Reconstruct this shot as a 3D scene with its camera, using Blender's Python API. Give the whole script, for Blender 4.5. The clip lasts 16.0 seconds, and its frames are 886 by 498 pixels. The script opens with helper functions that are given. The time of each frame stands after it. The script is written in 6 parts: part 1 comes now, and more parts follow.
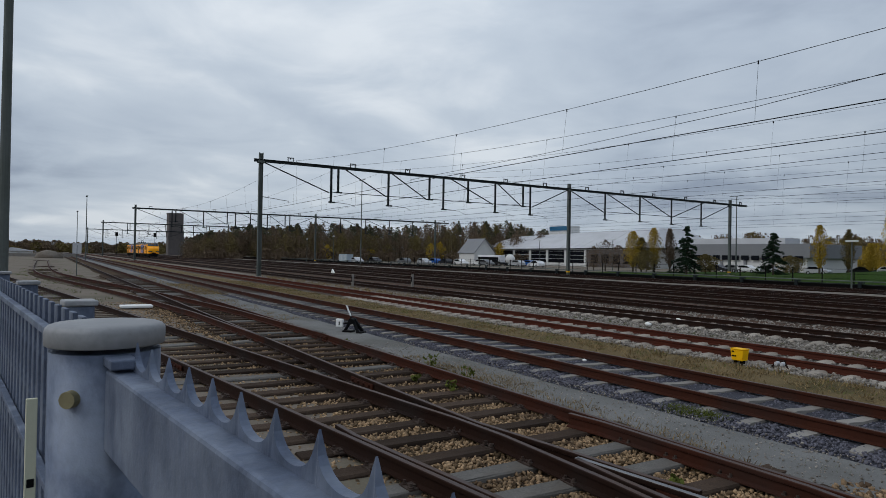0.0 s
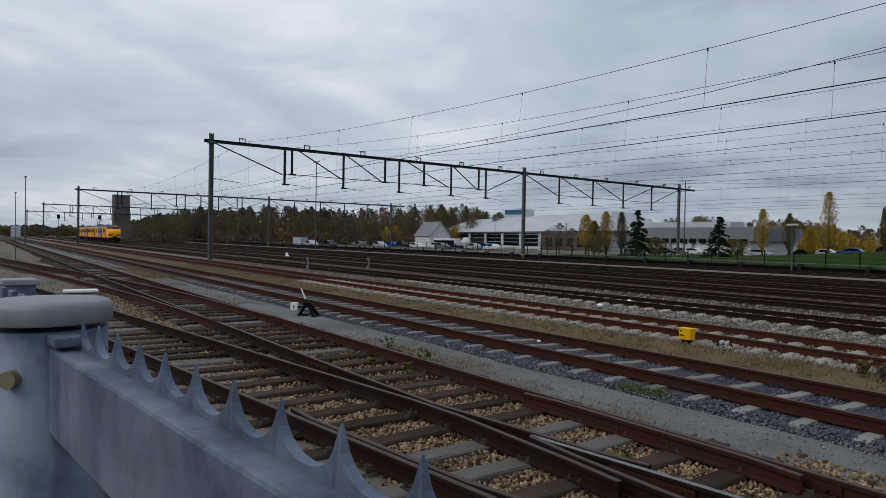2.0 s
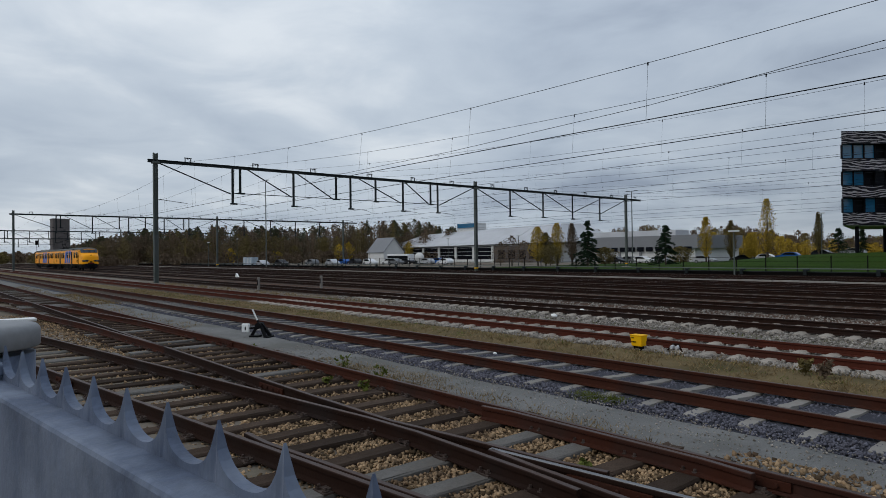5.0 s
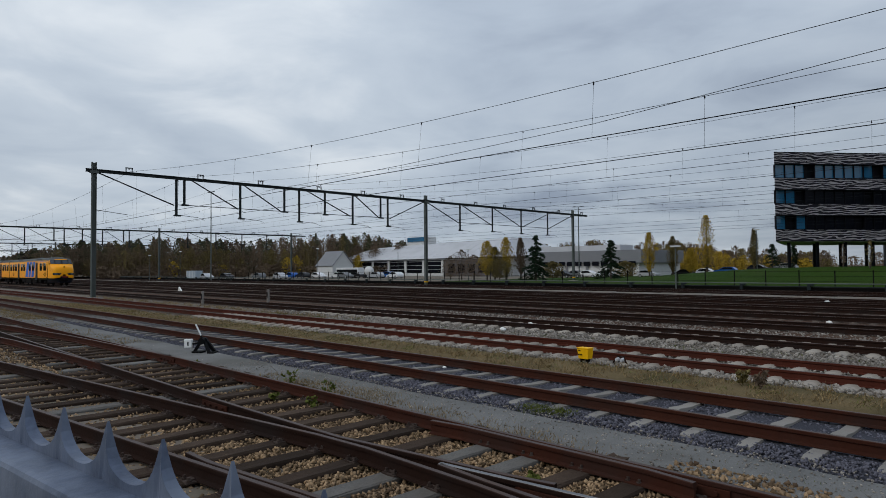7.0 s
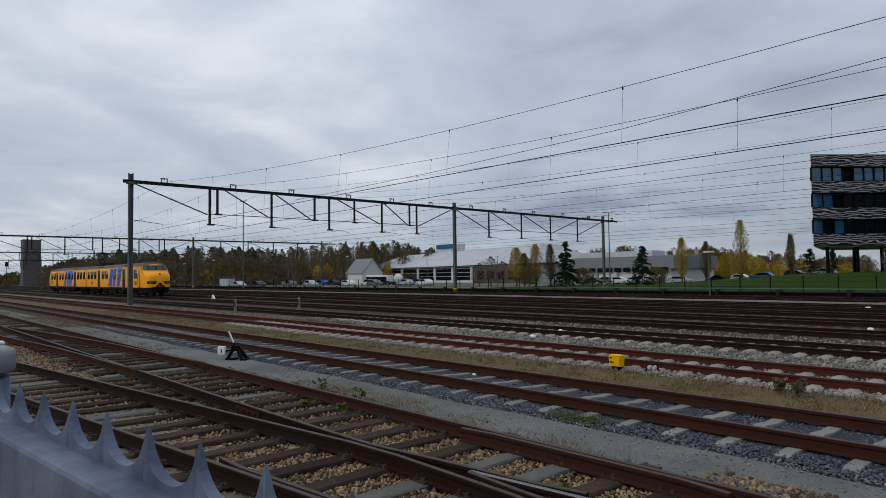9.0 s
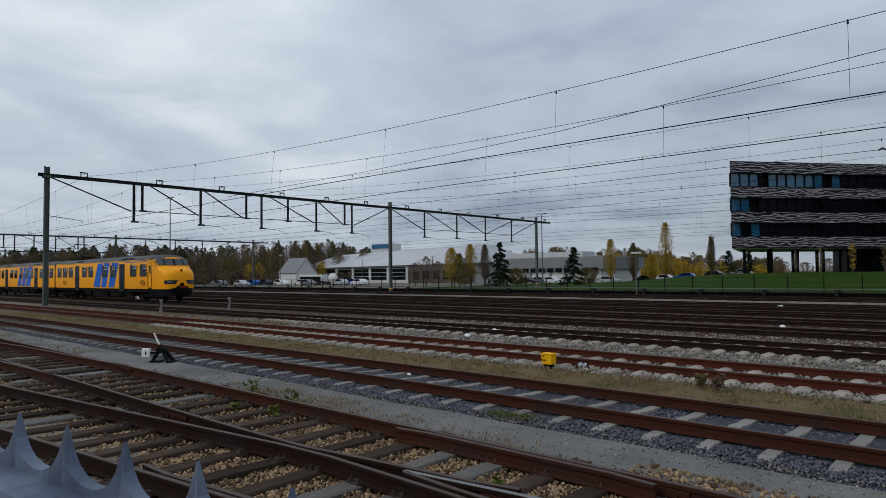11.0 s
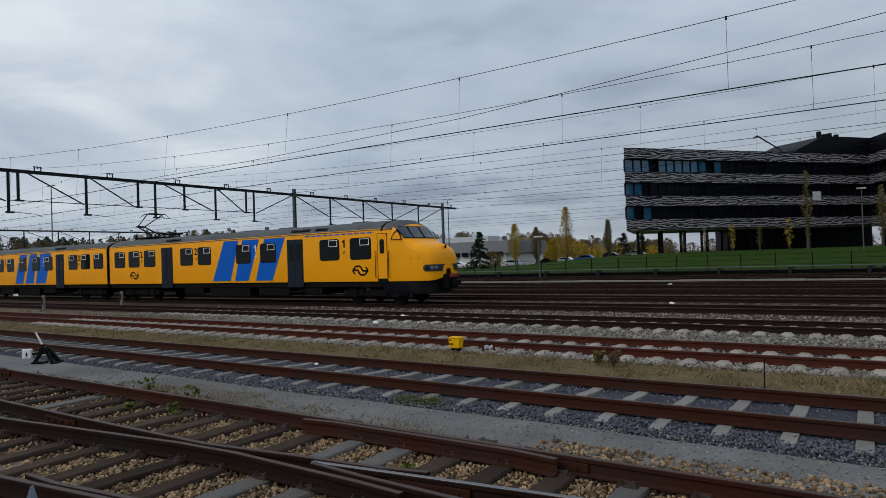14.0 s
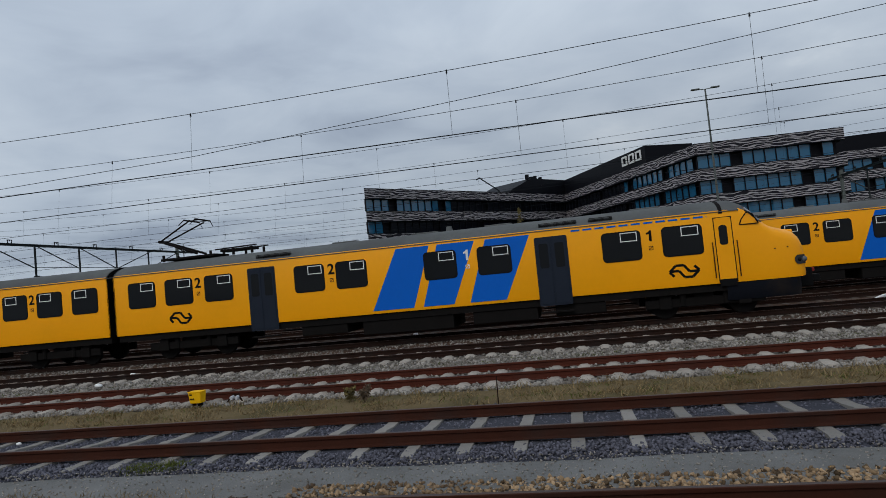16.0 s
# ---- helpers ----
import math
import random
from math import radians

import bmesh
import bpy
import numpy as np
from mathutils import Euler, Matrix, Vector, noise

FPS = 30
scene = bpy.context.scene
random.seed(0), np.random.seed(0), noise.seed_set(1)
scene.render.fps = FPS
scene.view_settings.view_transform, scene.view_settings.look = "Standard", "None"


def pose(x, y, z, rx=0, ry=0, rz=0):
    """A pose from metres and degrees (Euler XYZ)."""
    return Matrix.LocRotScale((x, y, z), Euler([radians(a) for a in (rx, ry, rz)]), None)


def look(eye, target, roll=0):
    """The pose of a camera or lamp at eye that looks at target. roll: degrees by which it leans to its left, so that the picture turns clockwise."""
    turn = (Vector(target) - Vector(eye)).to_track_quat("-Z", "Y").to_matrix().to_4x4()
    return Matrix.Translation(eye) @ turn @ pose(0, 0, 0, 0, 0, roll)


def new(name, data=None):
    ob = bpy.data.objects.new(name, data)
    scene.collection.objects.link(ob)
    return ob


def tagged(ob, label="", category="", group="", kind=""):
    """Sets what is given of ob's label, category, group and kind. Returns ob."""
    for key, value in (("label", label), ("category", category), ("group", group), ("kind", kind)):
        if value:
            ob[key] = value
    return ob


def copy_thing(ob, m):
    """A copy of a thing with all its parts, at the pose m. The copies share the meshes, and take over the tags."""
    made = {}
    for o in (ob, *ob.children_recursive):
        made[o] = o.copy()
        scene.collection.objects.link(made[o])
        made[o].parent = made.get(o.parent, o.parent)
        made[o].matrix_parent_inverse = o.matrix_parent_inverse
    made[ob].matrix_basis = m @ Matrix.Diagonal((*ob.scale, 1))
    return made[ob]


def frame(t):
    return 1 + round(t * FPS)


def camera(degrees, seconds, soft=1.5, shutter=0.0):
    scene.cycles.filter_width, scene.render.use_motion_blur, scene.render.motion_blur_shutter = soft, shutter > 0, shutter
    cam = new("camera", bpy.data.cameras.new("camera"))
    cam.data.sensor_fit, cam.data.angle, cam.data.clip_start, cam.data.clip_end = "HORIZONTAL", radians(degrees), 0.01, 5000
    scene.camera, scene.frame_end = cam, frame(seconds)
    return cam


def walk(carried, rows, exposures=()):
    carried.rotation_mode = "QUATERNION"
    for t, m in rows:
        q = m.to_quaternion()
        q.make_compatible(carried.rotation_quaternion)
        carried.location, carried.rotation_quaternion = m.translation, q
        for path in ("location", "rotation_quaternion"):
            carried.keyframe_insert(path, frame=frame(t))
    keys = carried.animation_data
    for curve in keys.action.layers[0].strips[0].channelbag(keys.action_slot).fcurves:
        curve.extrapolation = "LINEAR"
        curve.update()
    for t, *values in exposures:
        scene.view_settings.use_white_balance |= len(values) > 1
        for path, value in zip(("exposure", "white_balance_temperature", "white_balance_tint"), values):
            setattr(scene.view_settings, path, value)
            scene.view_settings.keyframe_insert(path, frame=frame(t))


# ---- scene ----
# ---------------- camera ----------------
cam = camera(69.7, 16.0, soft=0.6)
walk(cam, [
    (0.0, pose(0.010, -0.021, 2.018, 90.55, -1.03, 57.92)),
    (0.5, pose(0.008, -0.022, 2.007, 90.59, -1.19, 55.85)),
    (1.0, pose(-0.002, -0.019, 2.005, 89.95, -1.38, 54.63)),
    (1.5, pose(-0.002, -0.019, 2.005, 89.30, -1.33, 53.90)),
    (2.0, pose(-0.003, -0.020, 2.005, 89.11, -1.02, 53.95)),
    (2.5, pose(-0.023, -0.007, 1.998, 89.83, -0.90, 53.96)),
    (3.0, pose(-0.012, -0.012, 2.002, 90.79, -0.14, 53.54)),
    (3.5, pose(-0.014, -0.006, 1.998, 91.25, -0.42, 51.49)),
    (4.0, pose(-0.019, -0.004, 1.996, 90.85, -0.02, 50.62)),
    (6.5, pose(-0.019, -0.007, 1.999, 90.84, 0.76, 46.99)),
    (7.0, pose(-0.016, -0.008, 1.998, 91.68, 0.50, 45.26)),
    (7.5, pose(-0.020, -0.007, 1.997, 92.15, 0.40, 44.69)),
    (8.0, pose(-0.019, -0.010, 1.998, 92.27, 0.26, 47.77)),
    (8.5, pose(-0.017, -0.008, 1.999, 92.35, 0.39, 48.88)),
    (9.0, pose(-0.005, -0.014, 2.000, 92.34, 0.77, 47.88)),
    (11.5, pose(-0.015, -0.012, 1.993, 91.94, 0.72, 41.51)),
    (12.0, pose(-0.008, -0.017, 1.996, 90.87, 1.19, 41.47)),
    (12.5, pose(-0.009, -0.001, 1.993, 90.24, 1.36, 39.37)),
    (13.0, pose(0.014, -0.012, 2.003, 90.82, 1.29, 35.75)),
    (13.5, pose(0.008, -0.007, 1.998, 90.92, 1.46, 34.64)),
    (14.0, pose(0.010, 0.003, 2.002, 90.83, 1.93, 33.80)),
    (14.5, pose(0.009, -0.001, 1.994, 91.12, 1.76, 32.28)),
    (15.0, pose(0.023, 0.003, 1.986, 92.09, 2.01, 28.03)),
    (15.5, pose(0.022, 0.046, 1.981, 92.59, 3.25, 21.46)),
    (16.0, pose(0.022, 0.046, 1.981, 92.94, 5.51, 11.33)),
])

# ---------------- sky and sun: overcast ----------------
world = bpy.data.worlds.new("overcast_sky")
scene.world = world
world.use_nodes = True
wn, wl = world.node_tree.nodes, world.node_tree.links
wn.clear()
w_out = wn.new("ShaderNodeOutputWorld")
w_bg = wn.new("ShaderNodeBackground")
w_sky = wn.new("ShaderNodeTexSky")
w_sky.sky_type = "NISHITA"
w_sky.sun_disc = False
w_sky.sun_elevation = radians(32)
w_sky.sun_rotation = radians(160)
w_dim = wn.new("ShaderNodeVectorMath")
w_dim.operation = "SCALE"
w_dim.inputs["Scale"].default_value = 0.06
w_co = wn.new("ShaderNodeTexCoord")
w_sep = wn.new("ShaderNodeSeparateXYZ")
wl.new(w_co.outputs["Generated"], w_sep.inputs[0])


def wmath(op, a, b=0.5, clamp=False):
    n = wn.new("ShaderNodeMath")
    n.operation = op
    n.use_clamp = clamp
    for i, v in enumerate((a, b)):
        if isinstance(v, (int, float)):
            n.inputs[i].default_value = v
        else:
            wl.new(v, n.inputs[i])
    return n.outputs[0]


# clouds lie on a flat layer, so they crowd together towards the horizon
up_z = wmath("MAXIMUM", w_sep.outputs[2], 0.0)
lift = wmath("ADD", up_z, 0.14)
cx = wmath("DIVIDE", w_sep.outputs[0], lift)
cy = wmath("DIVIDE", w_sep.outputs[1], lift)
w_cmb = wn.new("ShaderNodeCombineXYZ")
wl.new(cx, w_cmb.inputs[0])
wl.new(cy, w_cmb.inputs[1])


def wnoise(scale, detail, rough, dist):
    n = wn.new("ShaderNodeTexNoise")
    n.inputs["Scale"].default_value = scale
    n.inputs["Detail"].default_value = detail
    n.inputs["Roughness"].default_value = rough
    n.inputs["Distortion"].default_value = dist
    wl.new(w_cmb.outputs[0], n.inputs["Vector"])
    return n.outputs["Fac"]


big = wnoise(0.42, 4.0, 0.52, 0.3)
small = wnoise(1.7, 5.0, 0.55, 0.4)
mixd = wmath("ADD", wmath("MULTIPLY", big, 0.72), wmath("MULTIPLY", small, 0.28))
# thicker cloud overhead passes more light than the grey flank near the horizon
w_ramp = wn.new("ShaderNodeValToRGB")
cr = w_ramp.color_ramp
cr.elements[0].position, cr.elements[0].color = 0.37, (0.278, 0.333, 0.428, 1)
cr.elements[1].position, cr.elements[1].color = 0.63, (0.69, 0.745, 0.805, 1)
e_mid = cr.elements.new(0.47)
e_mid.color = (0.43, 0.50, 0.595, 1)
e_hi = cr.elements.new(0.56)
e_hi.color = (0.53, 0.60, 0.685, 1)
wl.new(mixd, w_ramp.inputs[0])
w_gain = wn.new("ShaderNodeVectorMath")
w_gain.operation = "SCALE"
wl.new(w_ramp.outputs[0], w_gain.inputs[0])
# the cloud deck is thicker, so darker, towards the north
w_dot = wn.new("ShaderNodeVectorMath")
w_dot.operation = "DOT_PRODUCT"
wl.new(w_co.outputs["Generated"], w_dot.inputs[0])
w_dot.inputs[1].default_value = (0.06, 0.975, 0.21)
low_sky = wmath("SUBTRACT", 1.0, wmath("MULTIPLY", up_z, 2.6), True)
north = wmath("MULTIPLY", low_sky, wmath("POWER", wmath("MAXIMUM", w_dot.outputs["Value"], 0.0), 7.0))
rise = wmath("ADD", wmath("MULTIPLY", up_z, 0.55), 0.93)
wl.new(wmath("MULTIPLY", rise, wmath("SUBTRACT", 1.0, wmath("MULTIPLY", north, 0.36))), w_gain.inputs["Scale"])
wl.new(w_sky.outputs[0], w_dim.inputs[0])
w_mix = wn.new("ShaderNodeMix")
w_mix.data_type = "RGBA"
w_mix.inputs[0].default_value = 0.92
wl.new(w_dim.outputs[0], w_mix.inputs[6])
wl.new(w_gain.outputs[0], w_mix.inputs[7])
wl.new(w_mix.outputs[2], w_bg.inputs[0])
w_bg.inputs[1].default_value = 1.0
wl.new(w_bg.outputs[0], w_out.inputs[0])

sun = new("sun", bpy.data.lights.new("sun", "SUN"))
sun.data.energy = 0.8
sun.data.angle = radians(24)
sun.data.color = (1.0, 0.96, 0.9)
sun.matrix_world = look((-30, -60, 60), (0, 10, 0))


# ---------------- materials ----------------
def material(name, base, rough=0.7, metal=0.0, var=0.25, scale=3.0, fine=40.0, bump=0.2, stain=None, stain_amt=0.4,
             rand=0.0, island=0.0, stretch=1.0, spec=0.06, bump_dist=0.01, coat=0.0):
    """Base colour varied at two scales, optional stains, bump, and a change from piece to piece."""
    m = bpy.data.materials.new(name)
    m.use_nodes = True
    n, l = m.node_tree.nodes, m.node_tree.links
    b = n["Principled BSDF"]
    b.inputs["Roughness"].default_value = rough
    b.inputs["Metallic"].default_value = metal
    b.inputs["Specular IOR Level"].default_value = spec
    b.inputs["Coat Weight"].default_value = coat
    co = n.new("ShaderNodeTexCoord")

    mp = n.new("ShaderNodeMapping")
    mp.inputs["Scale"].default_value = (1, 1, stretch)
    l.new(co.outputs["Object"], mp.inputs["Vector"])

    def tex(s, det):
        t = n.new("ShaderNodeTexNoise")
        t.inputs["Scale"].default_value = s
        t.inputs["Detail"].default_value = det
        t.inputs["Roughness"].default_value = 0.62
        l.new(mp.outputs[0], t.inputs["Vector"])
        return t.outputs["Fac"]

    def mul(a, k, add):
        q = n.new("ShaderNodeMath")
        q.operation = "MULTIPLY_ADD"
        l.new(a, q.inputs[0])
        q.inputs[1].default_value = k
        q.inputs[2].default_value = add
        return q.outputs[0]

    def prod(a, c):
        q = n.new("ShaderNodeMath")
        q.operation = "MULTIPLY"
        l.new(a, q.inputs[0])
        l.new(c, q.inputs[1])
        return q.outputs[0]

    lo, hi = tex(scale, 3.0), tex(fine, 4.0)
    f = prod(mul(lo, 2 * var, 1 - var), mul(hi, 2.2 * var, 1 - 1.1 * var))
    if rand:
        oi = n.new("ShaderNodeObjectInfo")
        f = prod(f, mul(oi.outputs["Random"], 2 * rand, 1 - rand))
    if island:
        ge = n.new("ShaderNodeNewGeometry")
        f = prod(f, mul(ge.outputs["Random Per Island"], 2 * island, 1 - island))
    sc = n.new("ShaderNodeVectorMath")
    sc.operation = "SCALE"
    sc.inputs[0].default_value = base[:3]
    l.new(f, sc.inputs["Scale"])
    colour = sc.outputs[0]
    if stain:
        t = n.new("ShaderNodeTexNoise")
        t.inputs["Scale"].default_value = scale * 0.55
        t.inputs["Detail"].default_value = 5.0
        l.new(mp.outputs[0], t.inputs["Vector"])
        r = n.new("ShaderNodeValToRGB")
        r.color_ramp.elements[0].position, r.color_ramp.elements[1].position = 0.48, 0.66
        l.new(t.outputs["Fac"], r.inputs[0])
        mx = n.new("ShaderNodeMix")
        mx.data_type = "RGBA"
        l.new(mul(r.outputs[0], stain_amt, 0.0), mx.inputs[0])
        l.new(colour, mx.inputs[6])
        mx.inputs[7].default_value = (*stain, 1)
        colour = mx.outputs[2]
    l.new(colour, b.inputs["Base Color"])
    l.new(mul(hi, 0.25, rough - 0.12), b.inputs["Roughness"])
    if bump:
        bp = n.new("ShaderNodeBump")
        bp.inputs["Strength"].default_value = bump
        bp.inputs["Distance"].default_value = bump_dist
        l.new(hi, bp.inputs["Height"])
        l.new(bp.outputs[0], b.inputs["Normal"])
    return m


def plain_glass(name, base, rough=0.06):
    m = bpy.data.materials.new(name)
    m.use_nodes = True
    b = m.node_tree.nodes["Principled BSDF"]
    b.inputs["Base Color"].default_value = (*base, 1)
    b.inputs["Roughness"].default_value = rough
    b.inputs["Specular IOR Level"].default_value = 0.6
    return m


RUST = material("rusty_rail_steel", (0.045, 0.0155, 0.0095), 0.75, 0.0, 0.3, 2.0, 30, 0.3, (0.03, 0.02, 0.017), 0.6)
RUST_RED = material("red_rust_rail_steel", (0.066, 0.0185, 0.0115), 0.8, 0.0, 0.3, 2.0, 30, 0.3, (0.05, 0.022, 0.016), 0.6)
RUST_DARK = material("brown_oily_rail_steel", (0.02, 0.0098, 0.0068), 0.7, 0.0, 0.3, 2.0, 30, 0.3, (0.02, 0.017, 0.016), 0.5)
BOLTED = material("worn_iron_chair_and_bolts", (0.05, 0.033, 0.027), 0.6, 0.3, 0.35, 6, 40, 0.3, (0.1, 0.08, 0.07), 0.5)
HEAD = material("worn_rail_head_steel", (0.075, 0.055, 0.05), 0.5, 0.3, 0.2, 3.0, 50, 0.08, (0.08, 0.045, 0.03), 0.6)
SHINY = material("polished_rail_head_steel", (0.19, 0.185, 0.185), 0.38, 1.0, 0.12, 3.0, 50, 0.05)
TIMBER = material("weathered_sleeper_timber", (0.056, 0.039, 0.029), 0.9, 0, 0.5, 3.5, 55, 0.9, (0.03, 0.022, 0.018), 0.6, rand=0.42)
TIMBER_GREY = material("bleached_sleeper_timber", (0.135, 0.127, 0.118), 0.92, 0, 0.42, 3.5, 55, 0.9, (0.1, 0.085, 0.07), 0.6, rand=0.25)
CONCRETE = material("pale_sleeper_concrete", (0.215, 0.2, 0.182), 0.9, 0, 0.2, 4, 60, 0.3, (0.17, 0.13, 0.1), 0.45, rand=0.18)
CONCRETE_DUSTY = material("dusty_sleeper_concrete", (0.31, 0.275, 0.235), 0.92, 0, 0.22, 4, 60, 0.3, (0.2, 0.15, 0.12), 0.5, rand=0.15)
STONE_BROWN = material("brown_ballast_stone", (0.24, 0.163, 0.095), 0.9, 0, 0.3, 3, 60, 0.2, (0.09, 0.06, 0.042), 0.6, island=0.8)
STONE_BLUE = material("blue_grey_ballast_stone", (0.108, 0.106, 0.128), 0.88, 0, 0.22, 6, 60, 0.2, island=0.35)
STONE_GREY = material("pale_grey_ballast_stone", (0.245, 0.222, 0.196), 0.9, 0, 0.22, 3, 60, 0.2, (0.1, 0.08, 0.066), 0.5, island=0.42)
BED_BROWN = material("brown_ballast_bed", (0.07, 0.048, 0.031), 0.95, 0, 0.42, 1.6, 34, 0.9, (0.05, 0.038, 0.028), 0.6, bump_dist=0.03)
BED_BLUE = material("blue_grey_ballast_bed", (0.055, 0.056, 0.068), 0.95, 0, 0.4, 1.6, 36, 0.9, bump_dist=0.03)
BED_GREY = material("grey_ballast_bed", (0.165, 0.144, 0.122), 0.95, 0, 0.4, 1.2, 30, 0.9, (0.1, 0.075, 0.055), 0.55, bump_dist=0.03)
BED_DARK = material("dark_rusty_ballast_bed", (0.074, 0.046, 0.033), 0.95, 0, 0.4, 1.0, 22, 0.8, (0.045, 0.032, 0.026), 0.6, bump_dist=0.03)
PATH = material("compacted_grey_grit_path", (0.16, 0.158, 0.152), 0.95, 0, 0.36, 1.1, 70, 0.9, (0.105, 0.1, 0.088), 0.6, bump_dist=0.012)
SOIL = material("sandy_yard_soil", (0.16, 0.136, 0.112), 0.97, 0, 0.35, 0.5, 20, 0.6, (0.09, 0.085, 0.05), 0.5)
LAWN = material("mown_green_lawn", (0.019, 0.043, 0.0025), 0.95, 0, 0.3, 0.25, 30, 0.6, (0.032, 0.047, 0.005), 0.5, bump_dist=0.03)
MAT = material("matted_dry_grass", (0.13, 0.096, 0.05), 0.97, 0, 0.4, 1.3, 26, 0.8, (0.06, 0.055, 0.026), 0.6, bump_dist=0.02)
STRAW = material("dry_straw_grass", (0.2, 0.142, 0.07), 0.9, 0, 0.2, 3, 30, 0, island=0.45)
WEED = material("green_weed_leaf", (0.085, 0.098, 0.022), 0.8, 0, 0.2, 5, 40, 0, island=0.4)
GALV = material("galvanised_steel_mast", (0.1, 0.112, 0.106), 0.7, 0.1, 0.2, 1.2, 14, 0.15, (0.06, 0.07, 0.055), 0.5)
GALV_DARK = material("weathered_gantry_steel", (0.02, 0.025, 0.027), 0.7, 0.1, 0.22, 1.0, 14, 0.15, (0.06, 0.065, 0.06), 0.5)
FENCE = material("blue_grey_galvanised_fence", (0.1, 0.121, 0.17), 0.55, 0.25, 0.42, 20, 110, 0.45, (0.23, 0.262, 0.32), 0.6, bump_dist=0.002, stretch=0.75)
CAPM = material("grey_zinc_post_cap", (0.28, 0.283, 0.29), 0.5, 0.1, 0.3, 9, 90, 0.1, (0.15, 0.155, 0.16), 0.5, bump_dist=0.002)
WIRE = material("dark_copper_wire", (0.012, 0.014, 0.016), 0.6, 0.4, 0.1, 3, 20, 0)
YELLOW = material("train_yellow_paint", (0.92, 0.362, 0.0), 0.42, 0, 0.035, 0.5, 8, 0.02, (0.7, 0.3, 0.0), 0.3, spec=0.2)
ROOF = material("sooty_grey_train_roof", (0.105, 0.11, 0.108), 0.7, 0, 0.22, 0.7, 9, 0.1, (0.07, 0.07, 0.07), 0.6)
BLUE = material("train_blue_stripe_paint", (0.0, 0.105, 0.5), 0.42, 0, 0.05, 0.5, 8, 0.02, spec=0.15)
DOORM = material("slate_blue_door_paint", (0.017, 0.022, 0.033), 0.5, 0, 0.15, 1.5, 20, 0.05)
GRIMY = material("grimy_far_sleeper", (0.1, 0.08, 0.066), 0.95, 0, 0.25, 3, 30, 0.2)
BLACK = material("black_rubber_and_paint", (0.006, 0.006, 0.0065), 0.6, 0, 0.15, 3, 20, 0.05)
UNDER = material("grimy_underframe_iron", (0.009, 0.008, 0.0075), 0.85, 0, 0.35, 2, 18, 0.3)
WHITE = material("white_paint", (0.72, 0.72, 0.7), 0.55, 0, 0.06, 2, 30, 0.05)
RED = material("red_buffer_paint", (0.2, 0.025, 0.02), 0.5, 0, 0.15, 3, 30, 0.05)
SIGNY = material("yellow_cabinet_paint", (0.8, 0.43, 0.006), 0.5, 0, 0.06, 6, 40, 0.05)
GLASS = plain_glass("dark_train_glass", (0.008, 0.009, 0.01), 0.05)
GLASS.node_tree.nodes["Principled BSDF"].inputs["Specular IOR Level"].default_value = 0.1
# office glass in two colours: sky reflection painted in as blue, its absence as black
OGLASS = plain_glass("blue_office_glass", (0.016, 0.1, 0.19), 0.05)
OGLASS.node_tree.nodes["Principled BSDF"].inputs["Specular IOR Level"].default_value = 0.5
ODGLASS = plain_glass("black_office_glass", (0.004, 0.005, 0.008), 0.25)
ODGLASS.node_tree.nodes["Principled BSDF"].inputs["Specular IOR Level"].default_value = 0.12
ODARK = material("black_facade_panel", (0.006, 0.0065, 0.009), 0.5, 0, 0.2, 0.6, 6, 0.05)
ROOFM = material("pale_grey_sheet_roof", (0.47, 0.475, 0.49), 0.55, 0.1, 0.08, 0.3, 5, 0.05, (0.36, 0.36, 0.37), 0.4)
SHEDW = material("white_wall_cladding", (0.56, 0.56, 0.55), 0.7, 0, 0.08, 0.4, 6, 0.05)
SHEDG = material("grey_roof_cladding", (0.2, 0.205, 0.215), 0.6, 0.1, 0.1, 0.3, 6, 0.05)
BRICK = material("brown_tower_brick", (0.125, 0.112, 0.108), 0.9, 0, 0.25, 0.5, 6, 0.2)
TRUNK = material("grey_brown_bark", (0.075, 0.06, 0.048), 0.95, 0, 0.35, 2, 20, 0.3)
LEAF_FIR = material("dark_fir_needles", (0.02, 0.036, 0.02), 0.9, 0, 0.3, 0.6, 6, 0, island=0.55)
LEAF_PINE = material("dull_pine_needles", (0.066, 0.068, 0.037), 0.9, 0, 0.3, 0.08, 3, 0, island=0.4)
LEAF_BROWN = material("brown_autumn_twigs", (0.122, 0.088, 0.06), 0.95, 0, 0.3, 0.08, 3, 0, island=0.35)
LEAF_GOLD = material("golden_autumn_leaves", (0.34, 0.23, 0.03), 0.9, 0, 0.3, 0.3, 4, 0, island=0.5)
LEAF_OLIVE = material("olive_autumn_leaves", (0.13, 0.102, 0.04), 0.9, 0, 0.3, 0.1, 3, 0, island=0.4)
TYRE = material("black_car_tyre", (0.015, 0.015, 0.015), 0.85, 0, 0.1, 3, 20, 0)


